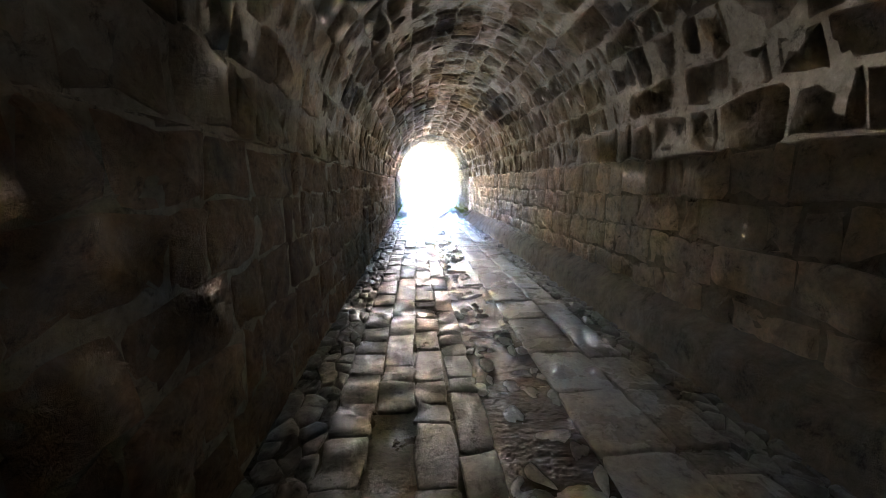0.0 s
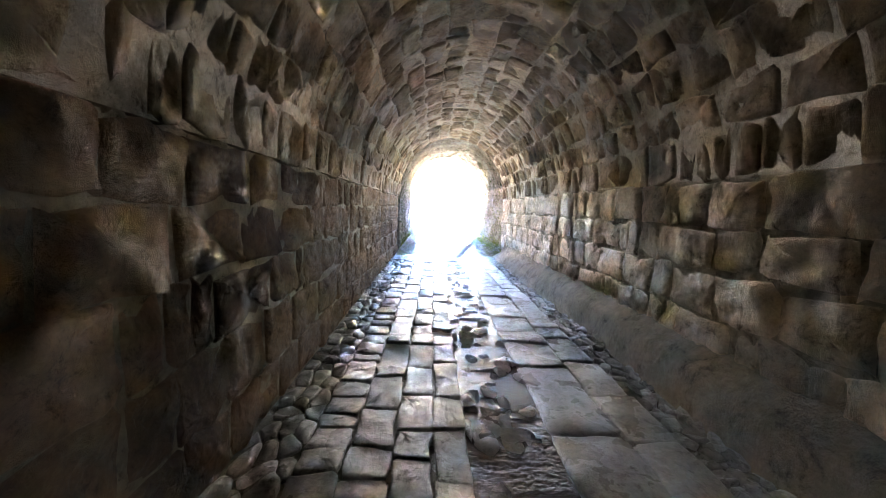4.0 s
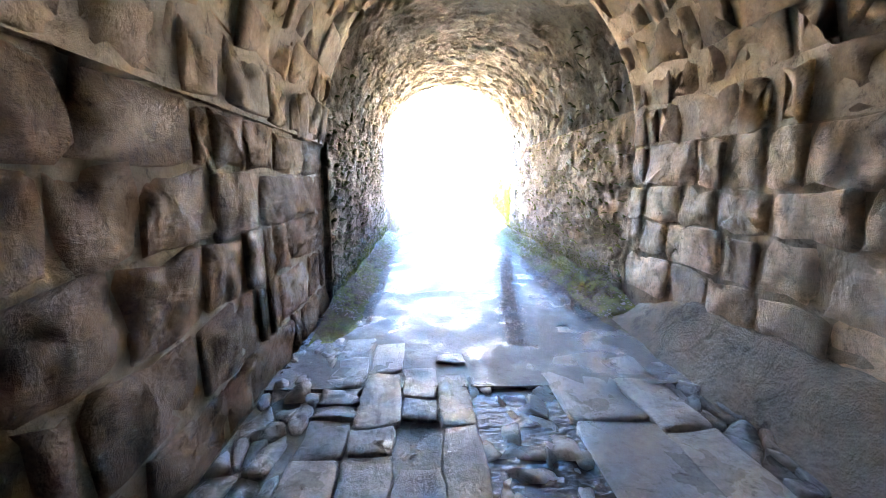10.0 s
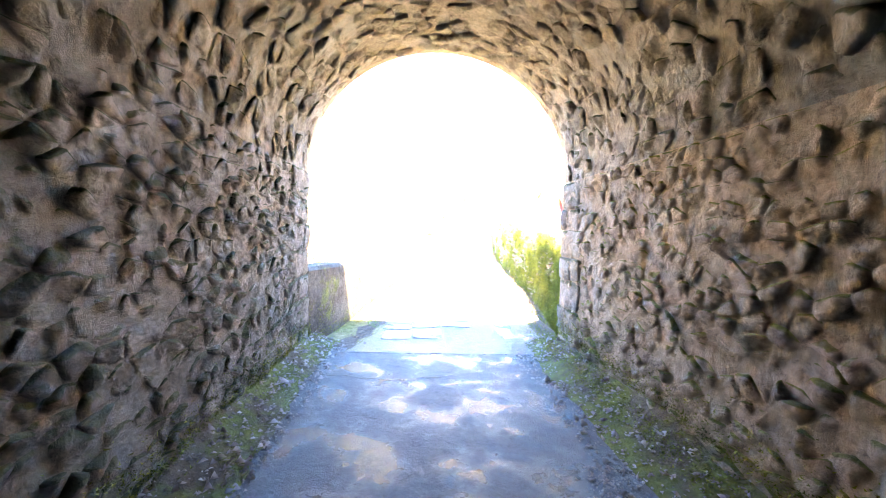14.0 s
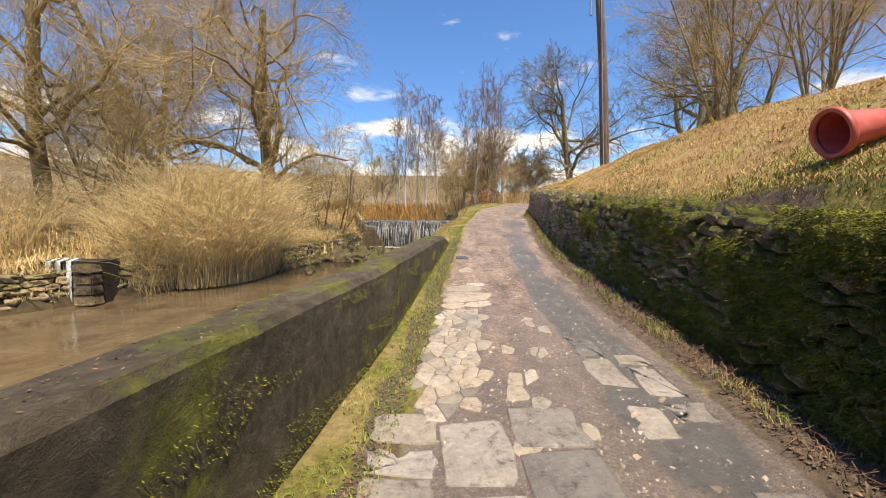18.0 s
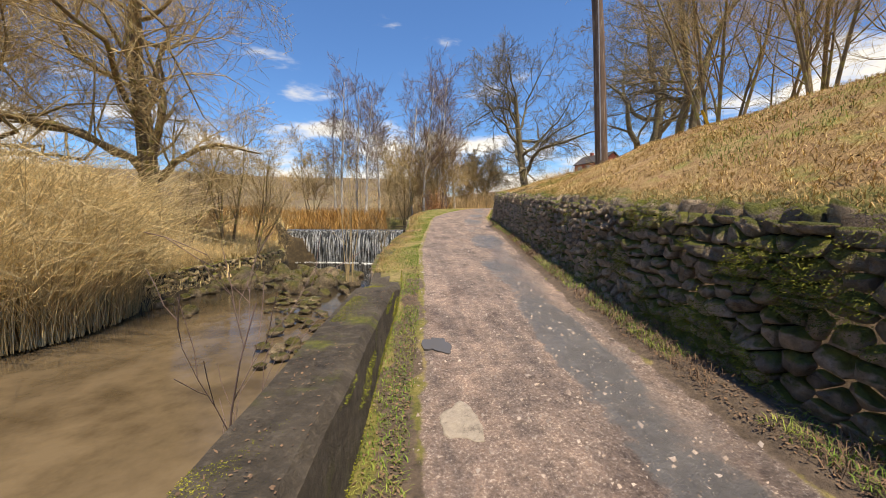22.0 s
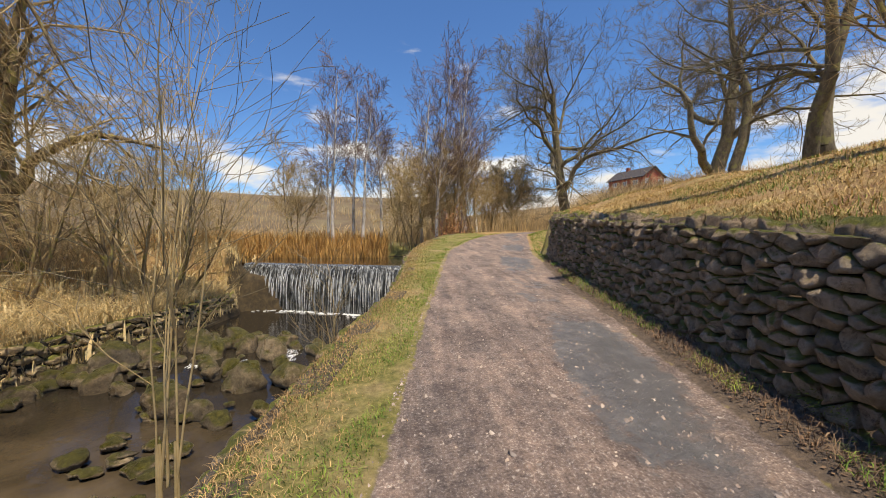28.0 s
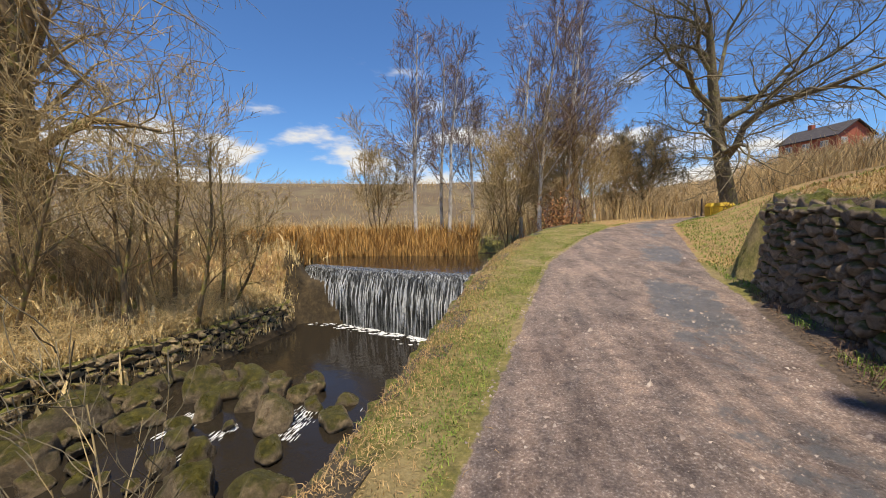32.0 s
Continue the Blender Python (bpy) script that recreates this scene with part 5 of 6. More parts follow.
M_MOSS = plain("moss_tuft", [(0.3, (0.075, 0.09, 0.012)), (0.52, (0.19, 0.205, 0.024)), (0.72, (0.36, 0.34, 0.055))], 4, 0.95, bumpy=0, rand="island")
M_GRAVEL = plain("loose_gravel", [(0.3, (0.16, 0.12, 0.105)), (0.5, (0.31, 0.255, 0.225)), (0.72, (0.47, 0.42, 0.385))], 8, 0.85, bumpy=0, rand="island")


def unit(v):
    return v / (np.linalg.norm(v) + 1e-9)


def grow(rng, base, direction, length, radius, spec, level=0, out=None, limbs=()):
    """A branch as a wandering line of tapered pieces, and its children, into out[level]."""
    out = [] if out is None else out
    while len(out) <= level:
        out.append([])
    s = spec[level]
    n = s["n"]
    p, d = np.array(base, float), unit(np.array(direction, float))
    pts, dirs, rad = [p], [d], [radius]
    for i in range(n):
        d = unit(d + rng.normal(0, s["wander"], 3) + np.array([0, 0, s["up"]]))
        p = p + d * length / n
        pts.append(p)
        dirs.append(d)
        rad.append(radius * (1 - (1 - s["tip"]) * (i + 1) / n))
    for i in range(n):
        out[level].append((*pts[i], *pts[i + 1], rad[i], rad[i + 1]))
    if level + 1 < len(spec):
        c = spec[level + 1]
        for k in range(s["kids"]):
            t = s["from"] + (1 - s["from"]) * (k + rng.uniform(0.1, 0.9)) / s["kids"]
            i = min(int(t * n), n - 1)
            f = t * n - i
            q = pts[i] + (pts[i + 1] - pts[i]) * f
            axis = dirs[i + 1]
            side = unit(np.cross(axis, rng.normal(0, 1, 3)))
            ang = radians(rng.uniform(*s["angle"]))
            dd = axis * math.cos(ang) + side * math.sin(ang)
            rr_ = (rad[i] * (1 - f) + rad[i + 1] * f)
            grow(rng, q, dd, length * c["len"] * rng.uniform(0.7, 1.25) * (1.15 - 0.45 * t), min(rr_ * c["thick"], rr_ * 0.95), spec, level + 1, out)
    return out


def lv(n, wander, up, tip, kids, start, angle, ln=0.6, thick=0.5):
    return {"n": n, "wander": wander, "up": up, "tip": tip, "kids": kids, "from": start, "angle": angle, "len": ln, "thick": thick}


OAK = [lv(7, 0.06, 0.05, 0.35, 13, 0.27, (30, 78)), lv(9, 0.26, 0.07, 0.13, 11, 0.15, (30, 75), 0.85, 0.52), lv(6, 0.28, 0.04, 0.25, 8, 0.12, (25, 65), 0.42, 0.5), lv(4, 0.28, 0.04, 0.3, 5, 0.1, (25, 60), 0.5, 0.5), lv(2, 0.2, 0.03, 0.5, 0, 0, (0, 1), 0.5, 0.6)]
OPEN = [lv(7, 0.1, 0.04, 0.4, 8, 0.3, (25, 70)), lv(9, 0.3, 0.06, 0.13, 8, 0.2, (30, 75), 0.8, 0.55), lv(6, 0.3, 0.04, 0.25, 7, 0.15, (25, 65), 0.42, 0.5), lv(4, 0.28, 0.04, 0.3, 4, 0.1, (25, 60), 0.5, 0.5), lv(2, 0.2, 0.03, 0.5, 0, 0, (0, 1), 0.5, 0.6)]
WIDE = [lv(8, 0.14, 0.03, 0.35, 12, 0.3, (25, 68)), lv(10, 0.32, 0.07, 0.12, 9, 0.15, (30, 75), 0.62, 0.42), lv(6, 0.3, 0.03, 0.25, 8, 0.12, (25, 65), 0.42, 0.5), lv(4, 0.28, 0.03, 0.3, 5, 0.1, (25, 60), 0.5, 0.5), lv(2, 0.2, 0.02, 0.5, 0, 0, (0, 1), 0.5, 0.6)]
BIRCH = [lv(10, 0.035, 0.03, 0.2, 22, 0.28, (25, 50)), lv(5, 0.1, 0.06, 0.25, 7, 0.15, (20, 50), 0.24, 0.3), lv(4, 0.12, 0.0, 0.3, 6, 0.1, (20, 50), 0.45, 0.5), lv(2, 0.12, -0.08, 0.5, 0, 0, (0, 1), 0.6, 0.6)]
THIN = [lv(9, 0.06, 0.04, 0.25, 13, 0.22, (20, 55)), lv(6, 0.15, 0.06, 0.25, 9, 0.15, (20, 55), 0.4, 0.45), lv(4, 0.15, 0.04, 0.3, 5, 0.1, (20, 50), 0.5, 0.5), lv(2, 0.15, 0.02, 0.5, 0, 0, (0, 1), 0.55, 0.6)]
WILLOW = [lv(6, 0.12, 0.06, 0.4, 14, 0.22, (30, 95)), lv(8, 0.3, 0.05, 0.15, 10, 0.15, (25, 65), 0.75, 0.4), lv(6, 0.22, 0.05, 0.25, 10, 0.12, (25, 60), 0.45, 0.42), lv(4, 0.2, 0.0, 0.3, 4, 0.1, (20, 60), 0.5, 0.5), lv(2, 0.15, -0.03, 0.5, 0, 0, (0, 1), 0.55, 0.6)]
SHRUB = [lv(6, 0.09, 0.05, 0.3, 7, 0.25, (15, 45)), lv(4, 0.13, 0.06, 0.3, 5, 0.15, (15, 45), 0.45, 0.55), lv(3, 0.14, 0.03, 0.5, 0, 0, (0, 1), 0.5, 0.6)]


def tree(name, label, category, at, length, radius, spec, seed, mats, lean=(0, 0), stems=1, group="", spread=0.25, fine=1.0, extra=()):
    """A bare tree on the ground: its trunk and main limbs, and its crown of branches and twigs."""
    r = np.random.default_rng(seed)
    z = float(ground_z(*at)) - 0.15
    root = tagged(new(name), label, category, group)
    root.location = (*at, z)
    trunk, crown = [], []
    for k in range(stems):
        a = r.uniform(0, 6.28)
        d = np.array([lean[0] + (spread * math.cos(a) if stems > 1 else 0), lean[1] + (spread * math.sin(a) if stems > 1 else 0), 1.0])
        off = np.array([0.15 * math.cos(a), 0.15 * math.sin(a), 0]) * (stems > 1)
        sc = r.uniform(0.75, 1.1) if stems > 1 else 1.0
        lev = grow(r, off, d, length * sc, radius * sc, spec)
        for pts, dr, ln, rd in extra if k == 0 else ():
            for i, seg in enumerate(grow(r, pts, dr, ln, rd, spec[1:])):
                lev[i + 1] += seg
        trunk.append(lev[0] + lev[1])
        crown.append(lev[2:])
        base = lev[0][0]
        trunk[-1].append((*(np.array(base[:3]) - (0, 0, 0.1)), *(np.array(base[:3]) + np.array([0, 0, 0.45])), radius * sc * 1.5, radius * sc * 1.02))
    tv, tf = tubes(sum(trunk, []), 7)
    array_ob("trunk", tv, tf, mats[0], root)
    vs, fs, n_ = [], [], 0
    for c in crown:
        for i, lvl in enumerate(c):
            lvl = [s[:6] + (max(s[6], 0.004 * fine), max(s[7], 0.003 * fine)) for s in lvl]
            vv, ff = tubes(lvl, 4 if i == 0 else 3)
            if ff.shape[1] == 4 and len(ff):
                vs.append(vv)
                fs.append(ff + n_)
                n_ += len(vv)
    array_ob("crown", np.vstack(vs), np.vstack(fs), mats[1], root)
    return root


WOAK, WBIR, WLEFT, WTHIN = (M_BARK, M_TWIG), (M_BIRCH, M_TWIG_B), (M_BARK_L, M_TWIG_Y), (M_BARK_L, M_TWIG_Y)
tree("oak_tree", "old bare spreading oak by the bend of the lane", "tree", (16.0, 67.0), 11.5, 0.5, OAK, 3, WOAK, fine=3.0)
tree("oak_tree", "huge bare oak with one long low crooked limb", "tree", (31.8, 70.0), 14.5, 0.75, OPEN, 9, WOAK, fine=2.6, extra=[((-0.2, 0, 3.0), (-1.0, -0.1, 0.16), 13.5, 0.42)])
tree("oak_tree", "bare oak with a leaning mossy trunk on the bank", "tree", (20.8, 52.0), 12.5, 0.33, WIDE, 15, WOAK, lean=(-0.35, 0.0), fine=2.0)
tree("oak_tree", "bare oak with a leaning mossy trunk on the bank", "tree", (22.8, 52.4), 13.5, 0.36, WIDE, 16, WOAK, lean=(-0.28, 0.1), fine=2.0)
tree("oak_tree", "bare crooked oak sapling beyond the bend", "tree", (13.0, 72.0), 5.0, 0.2, OAK, 18, WOAK, lean=(-0.2, 0), fine=3.5)
tree("oak_tree", "bare lichen-covered oak on the bank", "tree", (24.5, 60.0), 13.5, 0.4, WIDE, 19, WOAK, fine=2.2)
tree("willow_tree", "big old bare willow with broken mossy limbs", "tree", (-10.6, 50.0), 14.0, 0.52, WILLOW, 5, WLEFT, fine=2.3, extra=[((0.1, 0, 3.2), (0.75, -0.25, 0.7), 6.0, 0.2), ((-0.1, -0.2, 2.8), (-0.9, -0.5, 0.5), 7.5, 0.26), ((0, 0.1, 3.4), (-0.6, 0.4, 0.9), 7.0, 0.24)])
tree("willow_tree", "bare willow leaning over the far bank", "tree", (-16.8, 40.5), 12.5, 0.34, WILLOW, 7, WLEFT, lean=(0.1, 0), fine=2.2, extra=[((0, 0, 4.2), (1.0, 0.1, 0.3), 7.0, 0.2)])
tree("willow_tree", "bare willow standing in the marsh behind the stream", "tree", (-15.5, 46.5), 11.5, 0.28, WILLOW, 8, WLEFT, lean=(0.15, 0), stems=2, fine=2.2)
for i, (x, y, h, s) in enumerate([(4.1, 60.9, 12.5, 11), (5.4, 62.0, 13.0, 12), (6.6, 62.9, 11.5, 13), (3.4, 63.5, 11.0, 14), (-0.8, 63.2, 10.5, 21), (-1.6, 66.0, 11.5, 22), (-2.8, 63.4, 11.8, 23), (0.4, 65.2, 10.0, 24), (-3.8, 67.5, 10.0, 25), (7.8, 65.0, 10.5, 26)]):
    tree("birch_tree", "slender bare silver birch with white bark", "tree", (x, y), h, 0.13, BIRCH, s, WBIR, lean=(0.03 * math.sin(i * 2), 0.02), group="birches", fine=2.8)
for i, (x, y, h) in enumerate([(16.4, 44.8, 12), (19.2, 46.6, 12.5), (18.2, 41.6, 12), (20.6, 43.5, 12.5), (24.0, 43.0, 13), (19.5, 37.0, 12), (22.0, 35.0, 12), (26, 50, 13)]):
    tree("alder_tree", "thin bare many-stemmed tree on top of the bank", "tree", (x, y), h, 0.1, THIN, 40 + i, WTHIN, stems=3, group="thin trees on the bank", spread=0.2, fine=1.7)
for i, (x, y, h) in enumerate([(-13.6, 43.2, 8), (-13.0, 39.6, 7.5), (-17.5, 43.5, 9)]):
    tree("alder_tree", "bare many-stemmed alder in the scrub of the far bank", "tree", (x, y), h, 0.09, THIN, 140 + i, WLEFT, stems=3, group="alders on the far bank", spread=0.35, fine=1.8)
for i, (x, y, h) in enumerate([(1.8, 66.8, 7), (6.0, 61.8, 5.5), (7.3, 63.6, 6.5), (-5.5, 64.5, 6), (9.5, 68.5, 6), (11.5, 70, 6), (2.6, 62.0, 6.0), (4.8, 64.5, 7)]):
    tree("hazel_shrub", "bare many-stemmed hazel beside the lane", "shrub", (x, y), h, 0.045, THIN, 60 + i, WTHIN, stems=4, group="bare hazels", spread=0.3, fine=2.6)
for i, (x, y, h, ln, st) in enumerate([(-6.3, 50.6, 5.5, (0.35, -0.1), 1), (-7.2, 49.4, 6.5, (0.1, 0.0), 2), (-7.9, 51.3, 6.0, (-0.05, 0), 2), (-8.6, 47.8, 6.0, (0.1, 0), 2), (-7.0, 52.6, 4.6, (0.6, -0.15), 2)]):
    tree("alder_sapling", "young alder with yellow-green stems on the far bank", "tree", (x, y), h, 0.07, THIN, 80 + i, WLEFT, lean=ln, stems=st, group="alder saplings", fine=1.6)
for i, (x, y, z, h, st, r_) in enumerate([(-0.45, 40.0, 0.0, 4.4, 6, 0.012), (-0.75, 31.4, -1.2, 2.5, 1, 0.014), (0.7, 42.4, -0.2, 2.2, 4, 0.012)]):
    sh = tree("riverside_shrub", "bare upright shrub rooted at the stream side of the wall", "shrub", (x, y), h, r_, SHRUB, 90 + i, (M_TWIG_B if i == 1 else M_TWIG_Y, M_TWIG_B if i == 1 else M_TWIG), stems=st, group="riverside shrubs", spread=0.09, fine=0.8)
    sh.location.z = z


# copper beech bush that kept its leaves
def leaf_cloud(name, pts, size, mat, parent=None, label=""):
    r = np.random.default_rng(len(pts))
    p = np.array(pts)
    n_ = len(p)
    a, b = r.normal(0, 1, (n_, 3)), r.normal(0, 1, (n_, 3))
    a /= np.linalg.norm(a, axis=1, keepdims=True)
    b = np.cross(a, b)
    b /= np.linalg.norm(b, axis=1, keepdims=True)
    s = size * r.uniform(0.6, 1.3, (n_, 1))
    v_ = np.stack([p - a * s, p - b * s * 0.5 + a * s * 0.1, p + a * s, p + b * s * 0.5 + a * s * 0.1], 1).reshape(-1, 3)
    f_ = np.arange(n_ * 4).reshape(-1, 4)
    return array_ob(name, v_, f_, mat, parent, label, False)


bush = tree("beech_bush", "copper beech bush still holding brown leaves", "shrub", (5.2, 60.6), 3.4, 0.05, SHRUB, 99, (M_TWIG_B, M_TWIG_B), stems=6, spread=0.35)
rc = np.random.default_rng(77)
leaf_cloud("foliage", [(rc.normal(0, 0.55), rc.normal(0, 0.5), abs(rc.normal(1.7, 0.8))) for _ in range(2600)], 0.06, M_BEECH, bush, "dry copper-brown leaves")


# ---- stuff: brush, reeds, grass, litter, moss and gravel ----
def bent(name, roots, height, radius, arch, mat, label, category, seed, sides=3, n_=4, lean=(0, 0)):
    """Many thin stems that rise from their roots and bend over."""
    r = np.random.default_rng(seed)
    q = np.array(roots, float)
    m_ = len(q)
    h = height * r.uniform(0.5, 1.25, m_)
    ang = r.uniform(0, 2 * math.pi, m_)
    out = np.stack([np.cos(ang) + lean[0], np.sin(ang) + lean[1]], 1) * (arch * r.uniform(0.2, 1.2, m_))[:, None]
    segs = []
    last = q
    for i in range(1, n_ + 1):
        t = i / n_
        rise = h * (t - 0.45 * arch / (arch + 0.6) * t * t)
        nxt = q + np.column_stack([out * (h * t * t)[:, None], rise]) + r.normal(0, 1, (m_, 3)) * (0.1 * h * t)[:, None]
        rad = radius * r.uniform(0.8, 1.2, m_)
        segs.append(np.column_stack([last, nxt, rad * (1.05 - 0.75 * (i - 1) / n_), rad * (1.05 - 0.75 * t)]))
        last = nxt
    v_, f_ = tubes(np.vstack(segs), sides)
    return tagged(array_ob(name, v_, f_, mat), label, category, kind="stuff")


def blades(name, roots, height, width, mat, label, category, seed, lean=0.5):
    """Grass: one bent blade of two faces for each root."""
    r = np.random.default_rng(seed)
    q = np.array(roots, float)
    m_ = len(q)
    h = height * r.uniform(0.4, 1.3, (m_, 1))
    ang = r.uniform(0, 2 * math.pi, m_)
    d = np.column_stack([np.cos(ang), np.sin(ang), np.zeros(m_)])
    w = np.column_stack([-np.sin(ang), np.cos(ang), np.zeros(m_)]) * width * r.uniform(0.6, 1.4, (m_, 1))
    l_ = lean * r.uniform(0.1, 1.3, (m_, 1))
    up = np.array([[0, 0, 1.0]])
    mid = q + up * h * 0.6 + d * h * l_ * 0.3
    tip = q + up * h * (1 - 0.3 * l_) + d * h * l_
    v_ = np.stack([q - w, q + w, mid + w * 0.8, mid - w * 0.8, tip + w * 0.15, tip - w * 0.15], 1).reshape(-1, 3)
    k_ = np.arange(m_)[:, None] * 6
    f_ = np.concatenate([k_ + [0, 1, 2, 3], k_ + [3, 2, 4, 5]])
    return tagged(array_ob(name, v_, f_, mat, smooth=False), label, category, kind="stuff")


def scatter(r, n_, fx_, fy_, ok=None):
    """Roots on the ground: x from fx_(y), y from fy_."""
    y = fy_(r, n_)
    x = fx_(r, y)
    z = ground_z(x, y)
    p = np.column_stack([x, y, z - 0.01])
    return p[ok(x, y, z)] if ok is not None else p


rg = np.random.default_rng(55)
uni = lambda a, b: (lambda r, n_: r.uniform(a, b, n_))
clump = lambda x, y, s, k=0.0: np.sin(x * s + 1.3 * np.sin(y * s * 0.7)) + np.sin(y * s * 1.1 + 1.7 * np.sin(x * s * 0.6)) > k
bent("bank_brush_low", scatter(rg, 5000, lambda r, y: far_x(y) - 0.3 - np.abs(r.normal(0, 2.0, len(y))), uni(43.5, 54), lambda x, y, z: clump(x, y, 1.6, -0.4)), 0.9, 0.008, 0.9, M_STRAW, "low straw-coloured bramble and grass above the far bank wall", "scrub", 25, lean=(0.4, -0.3))
bent("bank_brush", scatter(rg, 8000, lambda r, y: far_x(y) - 0.1 - np.abs(r.normal(0, 2.4, len(y))), uni(34.5, 44), lambda x, y, z: clump(x, y, 1.6, -0.6) & ~((np.abs(x + 11.3) < 1.2) & (np.abs(y - 35.6) < 1.3))), 2.5, 0.01, 0.85, M_STRAW, "tangled straw-coloured bramble and reed stems on the far bank", "scrub", 1, lean=(0.2, -0.1))
bent("bank_brush_brown", scatter(rg, 4500, lambda r, y: far_x(y) - 2.5 - np.abs(r.normal(0, 5, len(y))), uni(33, 56), lambda x, y, z: clump(x, y, 0.9, -0.3)), 2.6, 0.012, 0.6, M_BRUSH, "brown bare brush on the far bank", "scrub", 2, n_=3)
r_ = rg.uniform(0, 1, 5200) ** 0.6
a_ = rg.uniform(0, 2 * math.pi, 5200)
mx, my = -8.9 + 1.9 * r_ * np.cos(a_), 40.4 + 3.0 * r_ * np.sin(a_)
bent("bramble_mound", np.column_stack([mx, my, np.maximum(ground_z(mx, my), -1.2)]), 3.9, 0.012, 0.62, M_STRAW, "big golden mound of tangled bramble stems on the far bank", "scrub", 23, lean=(0.3, -0.2), n_=5)
bent("bank_tangle", scatter(rg, 7000, lambda r, y: far_x(y) + 0.3 - np.abs(r.normal(0, 2.6, len(y))), uni(36.5, 45), lambda x, y, z: clump(x, y, 1.1, -0.2)), 2.0, 0.007, 1.0, M_STRAW, "tall arching golden stems tangled on the far bank", "scrub", 22, lean=(0.1, -0.1))
blades("bank_grass", scatter(rg, 14000, lambda r, y: far_x(y) + 0.05 - np.abs(r.normal(0, 2.2, len(y))), uni(33, 56)), 0.45, 0.012, M_STRAW, "dead straw grass on the far bank", "grass", 3, 0.9)
blades("marsh_reeds", scatter(rg, 16000, lambda r, y: r.uniform(-11, 1.0, len(y)), uni(56.2, 64.5), lambda x, y, z: (z > 0.75) | (y > 60)), 0.95, 0.016, M_REED, "orange-brown dead reeds behind the weir", "reeds", 4, 0.5)
blades("marsh_grass", scatter(rg, 14000, lambda r, y: r.uniform(-45, -6, len(y)), uni(46, 95)), 0.7, 0.05, M_STRAW, "straw-coloured marsh grass", "grass", 5, 0.6)
bent("marsh_scrub", scatter(rg, 7000, lambda r, y: r.uniform(-60, 1, len(y)), uni(62, 105), lambda x, y, z: clump(x, y, 0.35, -0.4) & (x < 1.5)), 1.5, 0.022, 0.5, M_BRUSH, "brown bare scrub across the marsh", "scrub", 6, n_=2)
bent("roadside_scrub", scatter(rg, 5200, lambda r, y: r.uniform(0, 34, len(y)), uni(62, 84), lambda x, y, z: (x > lane_r(y) + 1.2) | (x < lane_l(y) - 0.8) & (x > 1) | (y > 71)), 2.3, 0.018, 0.45, M_BRUSH, "brown bare scrub and saplings along the lane", "scrub", 7, n_=3)
bent("hillside_scrub", scatter(rg, 5000, lambda r, y: r.uniform(15, 80, len(y)), uni(62, 118), lambda x, y, z: (x > 14 + (y - 60) * 0.25) & (np.hypot(x - 50, y - 112) > 7)), 2.6, 0.035, 0.45, M_BRUSH, "brown bare scrub on the hillside", "scrub", 8, n_=2)
bent("hillside_thicket", scatter(rg, 5500, lambda r, y: r.uniform(20, 42, len(y)), uni(73, 93), lambda x, y, z: x > 20 + (y - 73) * 0.5), 3.2, 0.03, 0.4, M_BRUSH, "bare brown thicket below the house", "scrub", 28, n_=2)
far_p = scatter(rg, 9000, lambda r, y: r.uniform(-190, 40, len(y)), uni(90, 260), lambda x, y, z: clump(x, y, 0.12, -0.2) & (x < 25))
bent("far_woods", far_p, 3.4, 0.07, 0.5, M_BRUSH, "far brown leafless woods on the hill", "woods", 9, n_=2)
tufts = scatter(rg, 50000, lambda r, y: np.where(r.uniform(0, 1, len(y)) < 0.75, edge_x(y) + (lane_l(y) - edge_x(y)) * r.uniform(0.02, 0.98, len(y)), lane_l(y) - np.abs(r.normal(0, 0.2, len(y)))), uni(24, 60), lambda x, y, z: (x > np.where(y < 35.5, par_x(y) + 0.01, edge_x(y))) & (clump(x, y, 3.3, -1.1)))
blades("verge_grass", tufts, 0.045, 0.0028, M_GRASS, "short green and straw grass on the verge", "grass", 10, 1.0)
tufts = scatter(rg, 22000, lambda r, y: edge_x(y) + np.abs(r.normal(0, 0.3, len(y))), uni(35.5, 55))
blades("verge_straw", tufts, 0.05, 0.0025, M_BRACKEN, "yellow straw grass along the wall edge", "grass", 11, 1.4)
tufts = scatter(rg, 90000, lambda r, y: wall_x(y) + 0.35 + np.abs(r.normal(0, 3.4, len(y))), uni(24, 50), lambda x, y, z: clump(x, y, 2.2, -1.3))
blades("bank_turf", tufts, 0.075, 0.0034, M_TURF, "combed-over dry orange grass on the bank", "grass", 12, 2.6)
tufts = scatter(rg, 26000, lambda r, y: wall_x(y) + 0.3 + np.abs(r.normal(0, 1.5, len(y))), uni(24, 49), lambda x, y, z: clump(x, y, 0.9, 0.15))
blades("bank_moss_grass", tufts, 0.08, 0.0032, M_GRASS, "green mossy grass patches on the bank", "grass", 32, 1.4)
tufts = scatter(rg, 20000, lambda r, y: wall_x(y) + 0.28 + np.abs(r.normal(0, 0.35, len(y))), uni(23.8, 47.4))
blades("wall_top_grass", tufts, 0.05, 0.0024, M_BRACKEN, "pale straw grass hanging over the wall top", "grass", 13, 1.5)
tufts = scatter(rg, 12000, lambda r, y: lane_r(y) + 0.1 + np.abs(r.normal(0, 1.6, len(y))), uni(47.35, 64))
blades("bend_grass", tufts, 0.07, 0.006, M_GRASS, "green and straw grass at the bend", "grass", 14, 1.0)
